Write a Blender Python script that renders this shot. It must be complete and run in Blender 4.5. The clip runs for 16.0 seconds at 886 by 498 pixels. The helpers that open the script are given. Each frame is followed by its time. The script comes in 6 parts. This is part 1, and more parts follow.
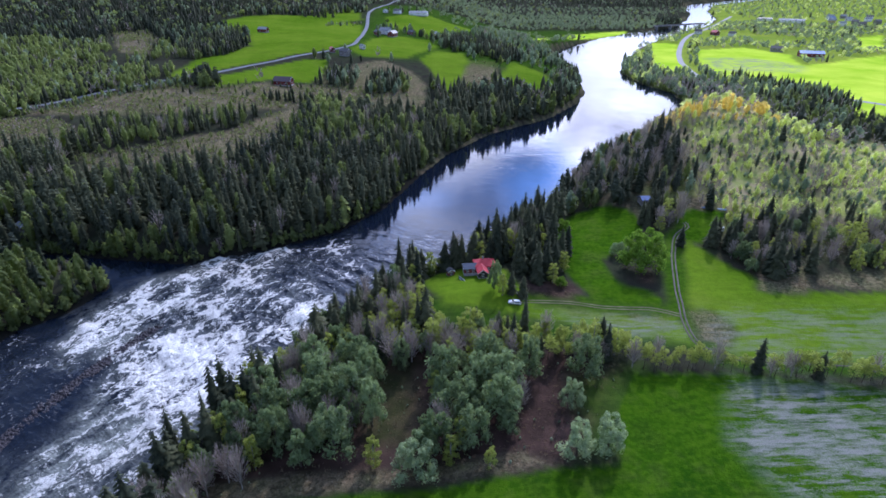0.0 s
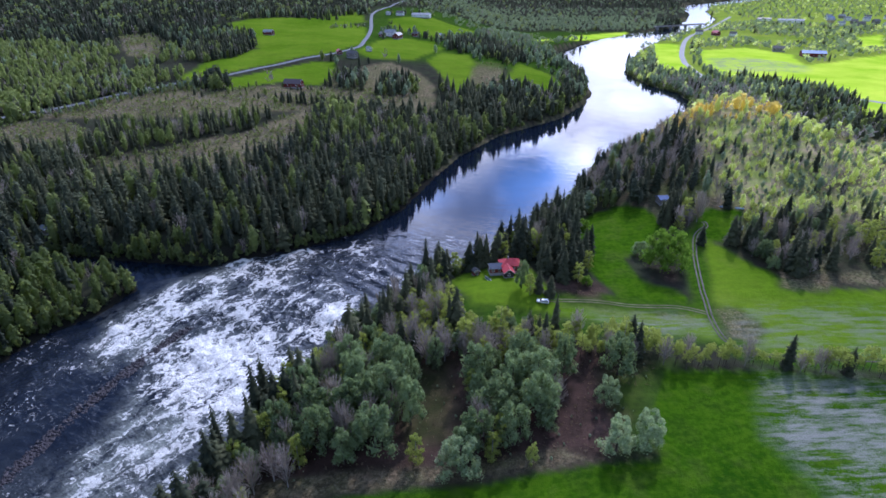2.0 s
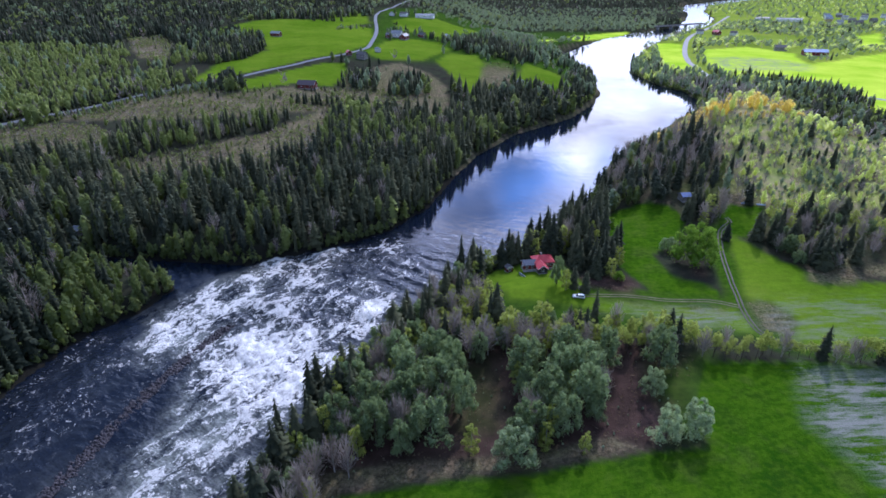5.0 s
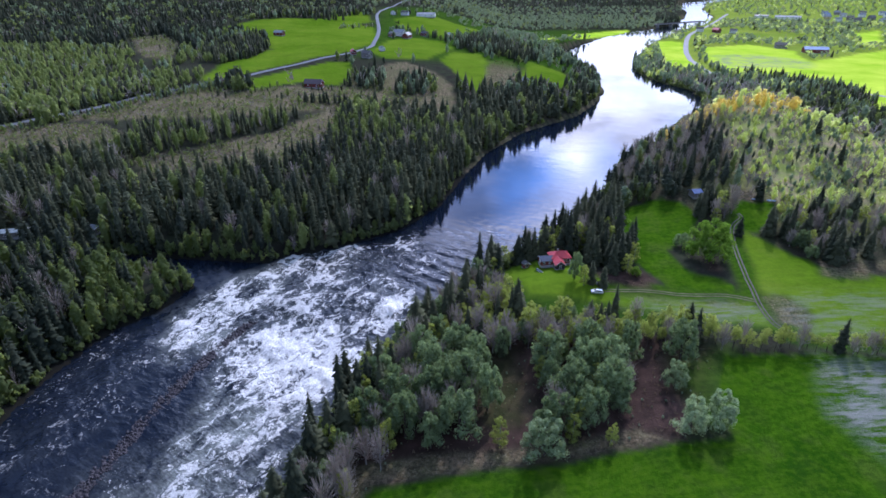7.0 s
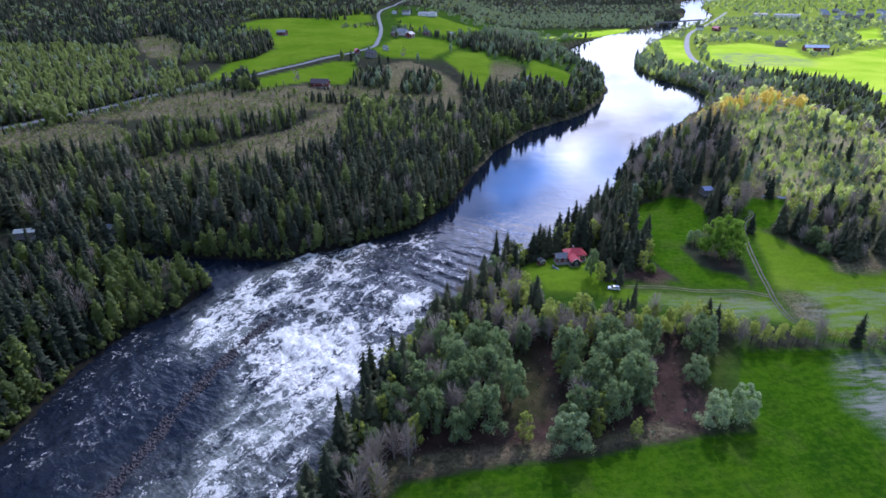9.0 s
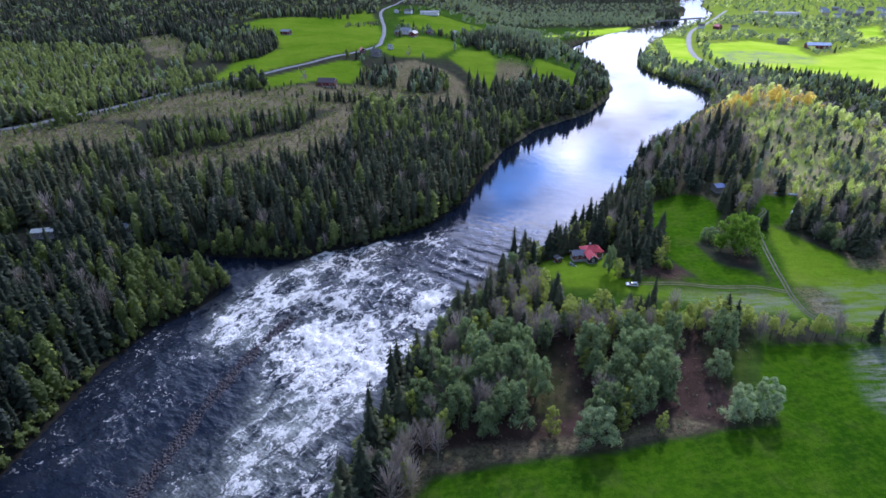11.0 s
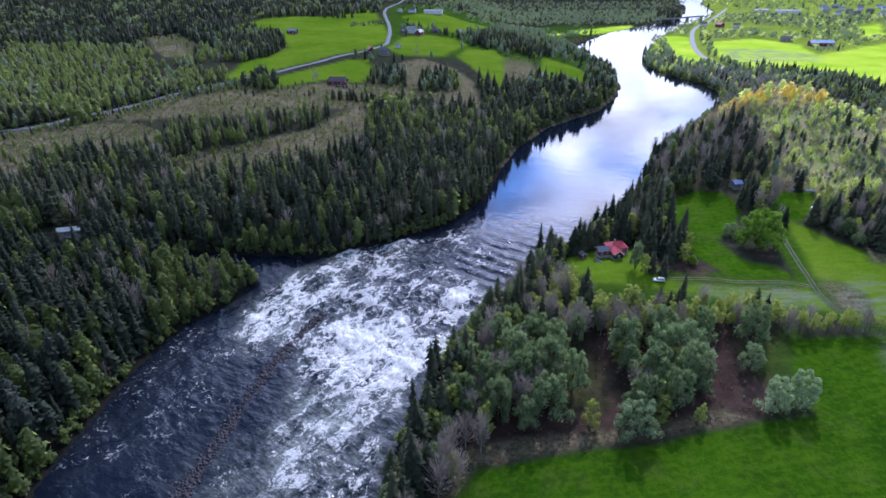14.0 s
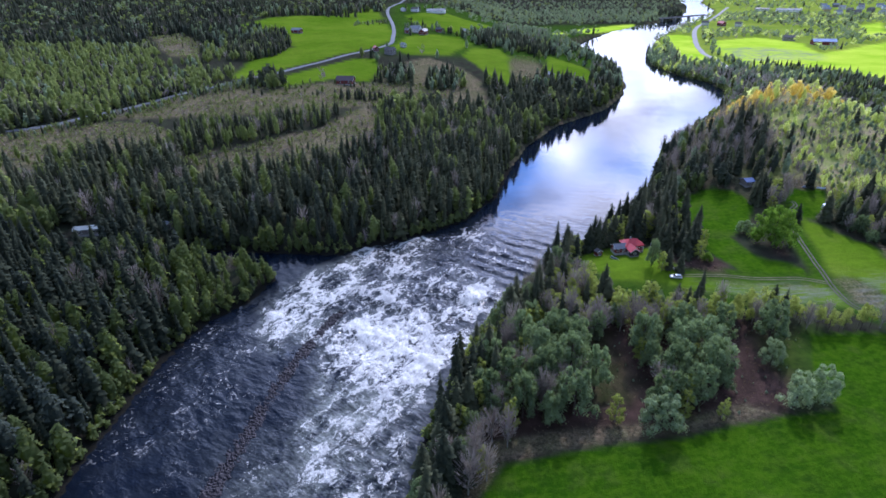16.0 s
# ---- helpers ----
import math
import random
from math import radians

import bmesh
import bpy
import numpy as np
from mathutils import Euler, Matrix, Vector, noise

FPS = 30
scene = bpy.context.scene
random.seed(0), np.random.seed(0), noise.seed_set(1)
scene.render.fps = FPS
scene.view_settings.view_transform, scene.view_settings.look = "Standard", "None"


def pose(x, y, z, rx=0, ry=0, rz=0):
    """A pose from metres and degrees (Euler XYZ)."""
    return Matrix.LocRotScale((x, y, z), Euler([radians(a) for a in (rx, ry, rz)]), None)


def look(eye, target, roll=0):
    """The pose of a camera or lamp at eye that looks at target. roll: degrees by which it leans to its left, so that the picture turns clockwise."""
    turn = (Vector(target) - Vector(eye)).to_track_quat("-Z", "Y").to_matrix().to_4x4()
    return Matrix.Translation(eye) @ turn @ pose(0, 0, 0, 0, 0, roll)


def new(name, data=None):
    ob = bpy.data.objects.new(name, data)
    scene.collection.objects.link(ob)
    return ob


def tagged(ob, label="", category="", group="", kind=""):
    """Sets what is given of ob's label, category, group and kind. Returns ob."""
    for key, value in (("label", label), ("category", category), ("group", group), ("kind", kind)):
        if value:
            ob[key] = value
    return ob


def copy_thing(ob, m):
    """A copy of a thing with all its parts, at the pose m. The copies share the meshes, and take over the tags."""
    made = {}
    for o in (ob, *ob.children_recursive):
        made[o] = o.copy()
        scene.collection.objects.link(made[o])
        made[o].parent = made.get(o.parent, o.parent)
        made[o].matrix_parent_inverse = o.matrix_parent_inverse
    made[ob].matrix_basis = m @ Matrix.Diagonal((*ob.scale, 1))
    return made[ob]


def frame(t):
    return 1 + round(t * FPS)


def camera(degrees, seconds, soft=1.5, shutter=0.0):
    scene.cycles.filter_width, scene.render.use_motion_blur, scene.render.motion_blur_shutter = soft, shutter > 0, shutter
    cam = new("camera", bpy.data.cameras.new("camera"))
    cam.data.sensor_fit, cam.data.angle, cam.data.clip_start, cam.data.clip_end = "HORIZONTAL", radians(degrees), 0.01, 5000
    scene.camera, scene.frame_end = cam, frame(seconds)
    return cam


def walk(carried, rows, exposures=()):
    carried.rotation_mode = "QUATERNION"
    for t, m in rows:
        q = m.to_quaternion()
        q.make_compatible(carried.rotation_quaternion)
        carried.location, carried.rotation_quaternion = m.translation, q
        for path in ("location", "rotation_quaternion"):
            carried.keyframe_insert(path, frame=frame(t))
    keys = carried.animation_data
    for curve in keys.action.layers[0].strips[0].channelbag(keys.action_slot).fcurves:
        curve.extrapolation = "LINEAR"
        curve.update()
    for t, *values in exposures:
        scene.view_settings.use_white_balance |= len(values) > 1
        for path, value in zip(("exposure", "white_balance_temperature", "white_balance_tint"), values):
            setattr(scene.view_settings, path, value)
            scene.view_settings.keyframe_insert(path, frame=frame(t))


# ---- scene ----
cam = camera(76.2, 16.0, 1.6)
METRES, EYE, TILT, LEAN, TURN = 72.0, 115.0, -26.7, 0.0, 0.0
ROWS = [
    (0.0, 0.0, 0.0, 0.0, 0.0, 0.0, -0.0),
    (0.5, -0.0379, -0.0049, 0.0001, -0.07, 0.04, 0.12),
    (1.0, -0.0769, -0.0114, -0.0013, -0.13, 0.06, 0.22),
    (1.5, -0.1159, -0.0189, -0.0031, -0.19, 0.09, 0.3),
    (2.0, -0.1554, -0.0267, -0.0051, -0.26, 0.13, 0.38),
    (2.5, -0.1937, -0.0354, -0.0071, -0.34, 0.14, 0.45),
    (3.0, -0.2313, -0.0445, -0.0099, -0.4, 0.18, 0.53),
    (3.5, -0.2678, -0.0535, -0.013, -0.47, 0.2, 0.63),
    (4.0, -0.3033, -0.062, -0.0156, -0.54, 0.2, 0.69),
    (6.5, -0.4581, -0.1049, -0.0291, -0.87, 0.08, 1.02),
    (7.0, -0.4859, -0.1112, -0.0313, -0.94, 0.05, 1.09),
    (7.5, -0.5119, -0.1173, -0.0331, -1.01, 0.04, 1.15),
    (8.0, -0.5395, -0.1227, -0.0348, -1.07, 0.01, 1.22),
    (8.5, -0.5657, -0.1279, -0.0368, -1.11, 0.01, 1.28),
    (9.0, -0.593, -0.1331, -0.0383, -1.18, -0.02, 1.35),
    (11.5, -0.732, -0.1555, -0.0449, -1.39, -0.13, 1.64),
    (12.0, -0.7594, -0.1593, -0.0459, -1.43, -0.14, 1.7),
    (12.5, -0.7883, -0.163, -0.047, -1.48, -0.17, 1.75),
    (13.0, -0.8161, -0.1664, -0.0481, -1.52, -0.18, 1.78),
    (13.5, -0.8445, -0.1704, -0.0491, -1.59, -0.21, 1.83),
    (14.0, -0.8721, -0.1743, -0.0511, -1.6, -0.23, 1.85),
    (14.5, -0.898, -0.178, -0.0524, -1.65, -0.25, 1.89),
    (15.0, -0.925, -0.1825, -0.0542, -1.68, -0.28, 1.93),
    (15.5, -0.9512, -0.1862, -0.0557, -1.73, -0.28, 1.95),
    (16.0, -0.9786, -0.1902, -0.0571, -1.73, -0.3, 1.97),
]
walk(cam, [(t, pose(0, 0, EYE, TILT, LEAN, TURN) @ pose(METRES * x, METRES * y, METRES * z, 90 + pitch, roll, yaw)) for t, x, y, z, yaw, pitch, roll in ROWS],
     [(0.0, -0.72, 5400, 28), (16.0, -0.72, 5400, 28)])

# ---- sky, sun, exposure ----
SUN_TURN, SUN_UP = 24.0, 40.0
world = bpy.data.worlds.new("sky")
scene.world = world
world.use_nodes = True
wt = world.node_tree
wt.nodes.clear()


def wnode(kind, **values):
    n = wt.nodes.new(kind)
    for k, v in values.items():
        n.inputs[k].default_value = v
    return n


sky = wnode("ShaderNodeTexSky")
sky.sky_type, sky.sun_disc = "NISHITA", False
sky.sun_elevation, sky.sun_rotation = radians(SUN_UP), radians(SUN_TURN)
coord = wnode("ShaderNodeTexCoord")
flatten = wnode("ShaderNodeMapping")
flatten.inputs["Scale"].default_value = (1.0, 1.0, 2.6)
flatten.inputs["Location"].default_value = (0.35, 0.2, 0.0)
puffs = wnode("ShaderNodeTexNoise", Scale=3.1, Detail=7.0, Roughness=0.52)
cover = wnode("ShaderNodeMapRange")
for k, v in zip(("From Min", "From Max", "To Min", "To Max"), (0.35, 0.56, 0.0, 1.0)):
    cover.inputs[k].default_value = v
toward = wnode("ShaderNodeVectorMath")
toward.operation = "DOT_PRODUCT"
toward.inputs[1].default_value = (math.sin(radians(16)) * 0.92, math.cos(radians(16)) * 0.92, 0.39)
lobe = wnode("ShaderNodeMath")
lobe.operation = "POWER"
lobe.use_clamp = True
lobe.inputs[1].default_value = 8.0
glow = wnode("ShaderNodeMapRange")
for k, v in zip(("From Min", "From Max", "To Min", "To Max"), (0.0, 1.0, 1.1, 16.0)):
    glow.inputs[k].default_value = v
gap = wnode("ShaderNodeVectorMath")
gap.operation = "DISTANCE"
gap.inputs[1].default_value = (0.15, 0.938, 0.315)
hole = wnode("ShaderNodeMapRange")
for k, v in zip(("From Min", "From Max", "To Min", "To Max"), (0.0, 0.10, -0.13, 0.08)):
    hole.inputs[k].default_value = v
deck = wnode("ShaderNodeMath")
deck.operation = "ADD"
cloud = wnode("ShaderNodeEmission")
low = wnode("ShaderNodeSeparateXYZ")
veil = wnode("ShaderNodeMapRange")
for k, v in zip(("From Min", "From Max", "To Min", "To Max"), (0.02, 0.36, 0.14, 1.0)):
    veil.inputs[k].default_value = v
bright = wnode("ShaderNodeMath")
bright.operation = "MULTIPLY"
billow = wnode("ShaderNodeTexNoise", Scale=6.5, Detail=6.0, Roughness=0.5)
heap = wnode("ShaderNodeMapRange")
for k, v in zip(("From Min", "From Max", "To Min", "To Max"), (0.36, 0.62, 0.5, 1.5)):
    heap.inputs[k].default_value = v
piled = wnode("ShaderNodeMath")
piled.operation = "MULTIPLY"
tint = wnode("ShaderNodeMix")
tint.data_type = "RGBA"
tint.inputs[6].default_value = (0.2, 0.45, 1.0, 1)
white = wnode("ShaderNodeMix")
white.data_type = "RGBA"
white.inputs[6].default_value = (0.60, 0.78, 1.0, 1)
white.inputs[7].default_value = (0.95, 0.97, 1.0, 1)
thin = wnode("ShaderNodeMapRange")
for k, v in zip(("From Min", "From Max", "To Min", "To Max"), (0.0, 1.0, 0.55, 1.0)):
    thin.inputs[k].default_value = v
blue = wnode("ShaderNodeBackground", Strength=0.13)
blend = wnode("ShaderNodeMixShader")
out = wnode("ShaderNodeOutputWorld")
link = wt.links.new
link(coord.outputs["Generated"], flatten.inputs["Vector"])
link(flatten.outputs["Vector"], puffs.inputs["Vector"])
link(coord.outputs["Generated"], gap.inputs[0])
link(gap.outputs["Value"], hole.inputs["Value"])
link(puffs.outputs["Fac"], deck.inputs[0])
link(hole.outputs["Result"], deck.inputs[1])
link(deck.outputs["Value"], cover.inputs["Value"])
link(coord.outputs["Generated"], toward.inputs[0])
link(toward.outputs["Value"], lobe.inputs[0])
link(lobe.outputs["Value"], glow.inputs["Value"])
link(coord.outputs["Generated"], low.inputs["Vector"])
link(low.outputs["Z"], veil.inputs["Value"])
link(glow.outputs["Result"], bright.inputs[0])
link(veil.outputs["Result"], bright.inputs[1])
link(flatten.outputs["Vector"], billow.inputs["Vector"])
link(billow.outputs["Fac"], heap.inputs["Value"])
link(bright.outputs["Value"], piled.inputs[0])
link(heap.outputs["Result"], piled.inputs[1])
link(piled.outputs["Value"], cloud.inputs["Strength"])
link(cover.outputs["Result"], tint.inputs[0])
link(lobe.outputs["Value"], white.inputs[0])
link(white.outputs[2], tint.inputs[7])
link(tint.outputs[2], cloud.inputs["Color"])
link(cover.outputs["Result"], thin.inputs["Value"])
link(sky.outputs["Color"], blue.inputs["Color"])
link(thin.outputs["Result"], blend.inputs["Fac"])
link(blue.outputs["Background"], blend.inputs[1])
link(cloud.outputs["Emission"], blend.inputs[2])
link(blend.outputs["Shader"], out.inputs["Surface"])

sun = new("sun", bpy.data.lights.new("sun", "SUN"))
sun.data.energy, sun.data.angle, sun.data.color = 5.0, radians(1.5), (1.0, 0.93, 0.82)
sun.matrix_world = look((math.sin(radians(SUN_TURN)) * math.cos(radians(SUN_UP)) * 900,
                         math.cos(radians(SUN_TURN)) * math.cos(radians(SUN_UP)) * 900, math.sin(radians(SUN_UP)) * 900), (0, 0, 0))

# ---- materials ----
MATS = {}


class Shader:
    """A small builder of node materials."""

    def __init__(self, name):
        self.mat = bpy.data.materials.new(name)
        self.mat.use_nodes = True
        self.tree = self.mat.node_tree
        self.tree.nodes.clear()
        self.out = self.tree.nodes.new("ShaderNodeOutputMaterial")

    def put(self, socket, value):
        if isinstance(value, bpy.types.NodeSocket):
            self.tree.links.new(value, socket)
        elif isinstance(value, (tuple, list)) and len(value) == 3 and socket.type == "RGBA":
            socket.default_value = (*value, 1)
        else:
            socket.default_value = value

    def add(self, kind, out=0, **values):
        n = self.tree.nodes.new(kind)
        for k, v in values.items():
            if k == "operation":
                n.operation = v
            elif k == "blend_type":
                n.blend_type = v
            elif k == "attribute_name":
                n.attribute_name = v
            else:
                self.put(n.inputs[int(k[1:]) if k[0] == "i" and k[1:].isdigit() else k.replace("_", " ")], v)
        return n.outputs[out]

    def place(self, scale=(1, 1, 1), turn=0.0):
        geo = self.add("ShaderNodeNewGeometry")
        return self.add("ShaderNodeMapping", Vector=geo, Scale=scale, Rotation=(0, 0, radians(turn)))

    def along(self, turn, stretch):
        """Places drawn out along a direction, in degrees from x."""
        n = self.tree.nodes.new("ShaderNodeMapping")
        n.vector_type = "TEXTURE"
        self.put(n.inputs["Vector"], self.add("ShaderNodeNewGeometry"))
        self.put(n.inputs["Scale"], (stretch, 1, 1)), self.put(n.inputs["Rotation"], (0, 0, radians(turn)))
        return n.outputs[0]

    def local(self):
        return self.add("ShaderNodeTexCoord", 3)

    def noise(self, vec, scale, detail=4.0, rough=0.55, out=0):
        return self.add("ShaderNodeTexNoise", out, Vector=vec, Scale=scale, Detail=detail, Roughness=rough)

    def math(self, op, a, b=0.0):
        return self.add("ShaderNodeMath", operation=op, i0=a, i1=b)

    def span(self, v, a, b, c=0.0, d=1.0):
        return self.add("ShaderNodeMapRange", Value=v, From_Min=a, From_Max=b, To_Min=c, To_Max=d)

    def mix(self, f, a, b, kind="MIX"):
        n = self.tree.nodes.new("ShaderNodeMix")
        n.data_type, n.blend_type = "RGBA", kind
        self.put(n.inputs[0], f), self.put(n.inputs[6], a), self.put(n.inputs[7], b)
        return n.outputs[2]

    def attr(self, name):
        return self.add("ShaderNodeAttribute", 2, attribute_name=name)

    def bump(self, v, strength, distance):
        return self.add("ShaderNodeBump", Height=v, Strength=strength, Distance=distance)

    def surface(self, colour, rough=0.8, metal=0.0, normal=None, spec=0.3, **more):
        n = self.tree.nodes.new("ShaderNodeBsdfPrincipled")
        self.put(n.inputs["Base Color"], colour), self.put(n.inputs["Roughness"], rough), self.put(n.inputs["Metallic"], metal)
        self.put(n.inputs["Specular IOR Level"], spec)
        if normal is not None:
            self.put(n.inputs["Normal"], normal)
        for k, v in more.items():
            self.put(n.inputs[k.replace("_", " ")], v)
        return n.outputs[0]

    def done(self, shader):
        self.tree.links.new(shader, self.out.inputs["Surface"])
        MATS[self.mat.name] = self.mat
        return self.mat


def leaves(name, dark, light, by_object, through_light=0.3, rough=0.6):
    """Foliage: tone by tree and by clump, with some light coming through."""
    s = Shader(name)
    tone = s.add("ShaderNodeObjectInfo", 5) if by_object else s.attr("tone")
    patch = s.noise(s.place(), 0.9, 3.0)
    f = s.math("ADD", s.math("MULTIPLY", tone, 0.62), s.span(patch, 0.3, 0.7, -0.12, 0.42))
    f = s.add("ShaderNodeClamp", Value=f)
    col = s.mix(f, dark, light)
    a = s.surface(col, rough + 0.2, spec=0.03)
    b = s.add("ShaderNodeBsdfTranslucent", Color=s.mix(0.5, col, (light[0] * 1.6, light[1] * 1.7, light[2] * 0.9)))
    m = s.tree.nodes.new("ShaderNodeMixShader")
    s.put(m.inputs[0], through_light), s.put(m.inputs[1], a), s.put(m.inputs[2], b)
    return s.done(m.outputs[0])


def plain(name, colour, rough=0.7, metal=0.0, grain=6.0, vary=0.25, spec=0.4, bump=0.0):
    """A painted or raw surface with mottling at two scales."""
    s = Shader(name)
    p = s.local()
    n = s.math("MULTIPLY", s.noise(p, grain, 5.0), s.noise(p, grain * 0.17 + 0.1, 3.0))
    col = s.mix(s.span(n, 0.12, 0.42), tuple(c * (1 - vary) for c in colour), tuple(min(1, c * (1 + vary)) for c in colour))
    return s.done(s.surface(col, s.span(n, 0.1, 0.45, rough * 0.85, min(1, rough * 1.15)), metal,
                            s.bump(n, bump, 0.05) if bump else None, spec))


for far in (False, True):
    tail = "_far" if far else ""
    # Needles: yellower light end and bluer dark end paint in sunlit tops, shade and haze.
    leaves("spruce_needles" + tail, (0.020, 0.028, 0.021), (0.105, 0.113, 0.058), not far, 0.18)
    leaves("pine_needles" + tail, (0.029, 0.040, 0.036), (0.120, 0.133, 0.074), not far, 0.18)
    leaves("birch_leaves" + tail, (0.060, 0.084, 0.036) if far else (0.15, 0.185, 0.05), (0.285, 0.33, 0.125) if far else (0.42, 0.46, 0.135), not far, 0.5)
    # Far willow is paler and bluer than near: distance haze put into the leaf colour.
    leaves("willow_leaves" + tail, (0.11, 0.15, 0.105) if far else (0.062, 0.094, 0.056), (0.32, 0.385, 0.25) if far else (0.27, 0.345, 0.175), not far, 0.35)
    leaves("pale_willow" + tail, (0.12, 0.165, 0.095), (0.38, 0.46, 0.27), not far, 0.35)
    leaves("bare_twigs" + tail, (0.19, 0.16, 0.15), (0.46, 0.40, 0.37), not far, 0.1, 0.9)
    # Spring aspen green, lightened beyond leaf colour to paint in sun glare and haze.
    leaves("aspen_leaves" + tail, (0.42, 0.46, 0.20), (0.68, 0.71, 0.33), not far, 0.6)
    leaves("meadow_leaves" + tail, (0.060, 0.125, 0.015), (0.20, 0.32, 0.045), not far, 0.45)
    leaves("dry_grass" + tail, (0.07, 0.055, 0.035), (0.2, 0.155, 0.1), not far, 0.2)
    leaves("orange_leaves" + tail, (0.52, 0.43, 0.13), (0.78, 0.64, 0.25), not far, 0.6)
plain("bark", (0.075, 0.058, 0.045), 0.95, grain=3.0, vary=0.4)
plain("pale_bark", (0.32, 0.3, 0.27), 0.9, grain=3.0, vary=0.4)


def ground_material():
    s = Shader("ground_cover")
    p = s.place()
    big, mid, fine = s.noise(p, 0.018, 4.0), s.noise(p, 0.16, 5.0), s.noise(p, 2.2, 5.0, 0.65)
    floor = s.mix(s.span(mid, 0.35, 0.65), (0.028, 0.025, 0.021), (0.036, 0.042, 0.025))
    heath = s.mix(s.span(mid, 0.35, 0.62), (0.205, 0.150, 0.098), (0.14, 0.130, 0.065))
    heath = s.mix(s.span(s.noise(p, 0.06, 4.0, 0.6), 0.42, 0.6, 0.0, 0.5), heath, (0.085, 0.105, 0.026))
    heath = s.mix(s.span(fine, 0.5, 0.68), heath, (0.31, 0.26, 0.185))
    heath = s.mix(s.span(s.noise(p, 0.7, 4.0, 0.7), 0.40, 0.58, 0.85, 0.0), heath, (0.045, 0.042, 0.024))
    brown = s.mix(s.span(mid, 0.3, 0.7), (0.026, 0.018, 0.016), (0.086, 0.052, 0.044))
    grass = s.mix(s.span(big, 0.35, 0.65), (0.013, 0.052, 0.001), (0.037, 0.098, 0.002))
    grass = s.mix(s.span(mid, 0.45, 0.75, 0, 0.5), grass, (0.055, 0.122, 0.003))
    dull = s.noise(p, 0.075, 5.0, 0.62)
    grass = s.mix(s.span(dull, 0.52, 0.64, 0.0, 0.35), grass, (0.068, 0.088, 0.020))
    grass = s.mix(s.span(dull, 0.48, 0.36, 0.0, 0.65), grass, (0.018, 0.05, 0.004))
    tuft = s.math("ADD", s.noise(p, 0.55, 6.0, 0.7), s.math("MULTIPLY", s.noise(s.along(8.0, 5.0), 0.45, 4.0, 0.6), 0.6))
    grass = s.mix(s.span(tuft, 0.72, 0.94, 0.0, 0.32), grass, (0.078, 0.145, 0.006))
    grass = s.mix(s.span(tuft, 0.84, 0.62, 0.0, 0.36), grass, (0.014, 0.044, 0.003))
    streak = s.noise(s.place((0.28, 1.5, 1.0), 4.0), 0.3, 6.0, 0.7)
    blotch = s.noise(p, 0.05, 5.0, 0.6)
    lush = s.mix(s.span(big, 0.35, 0.65), (0.31, 0.50, 0.020), (0.49, 0.62, 0.055))
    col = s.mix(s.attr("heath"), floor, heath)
    col = s.mix(s.attr("brown"), col, brown)
    # Dry slope grass, its tan brightened to include the glare over the hill.
    straw = s.mix(s.span(s.noise(p, 0.11, 5.0, 0.6), 0.42, 0.58), (0.42, 0.34, 0.20), (0.33, 0.37, 0.11))
    col = s.mix(s.attr("straw"), col, s.mix(s.span(fine, 0.35, 0.6, 0.5, 0.0), straw, (0.10, 0.085, 0.05)))
    col = s.mix(s.attr("grass"), col, grass)
    col = s.mix(s.attr("lush"), col, lush)
    # wet: near-black bank strip that paints in the shade beside the water
    col = s.mix(s.attr("wet"), col, (0.014, 0.013, 0.012))
    seed = s.math("MULTIPLY", s.attr("pale"), s.span(s.math("ADD", s.math("MULTIPLY", streak, 0.95), s.math("ADD", s.math("MULTIPLY", fine, 0.35), s.math("MULTIPLY", blotch, 0.45))), 0.80, 1.0, 0.0, 0.9))
    col = s.mix(seed, col, (0.215, 0.215, 0.20))
    col = s.mix(s.span(fine, 0.3, 0.7, 0.0, 0.35), col, s.mix(0.5, col, (0.02, 0.03, 0.01)))
    h = s.math("ADD", fine, s.math("MULTIPLY", mid, 2.0))
    s.done(s.surface(col, 0.95, 0.0, s.bump(h, 0.6, 0.5), 0.0))


ground_material()


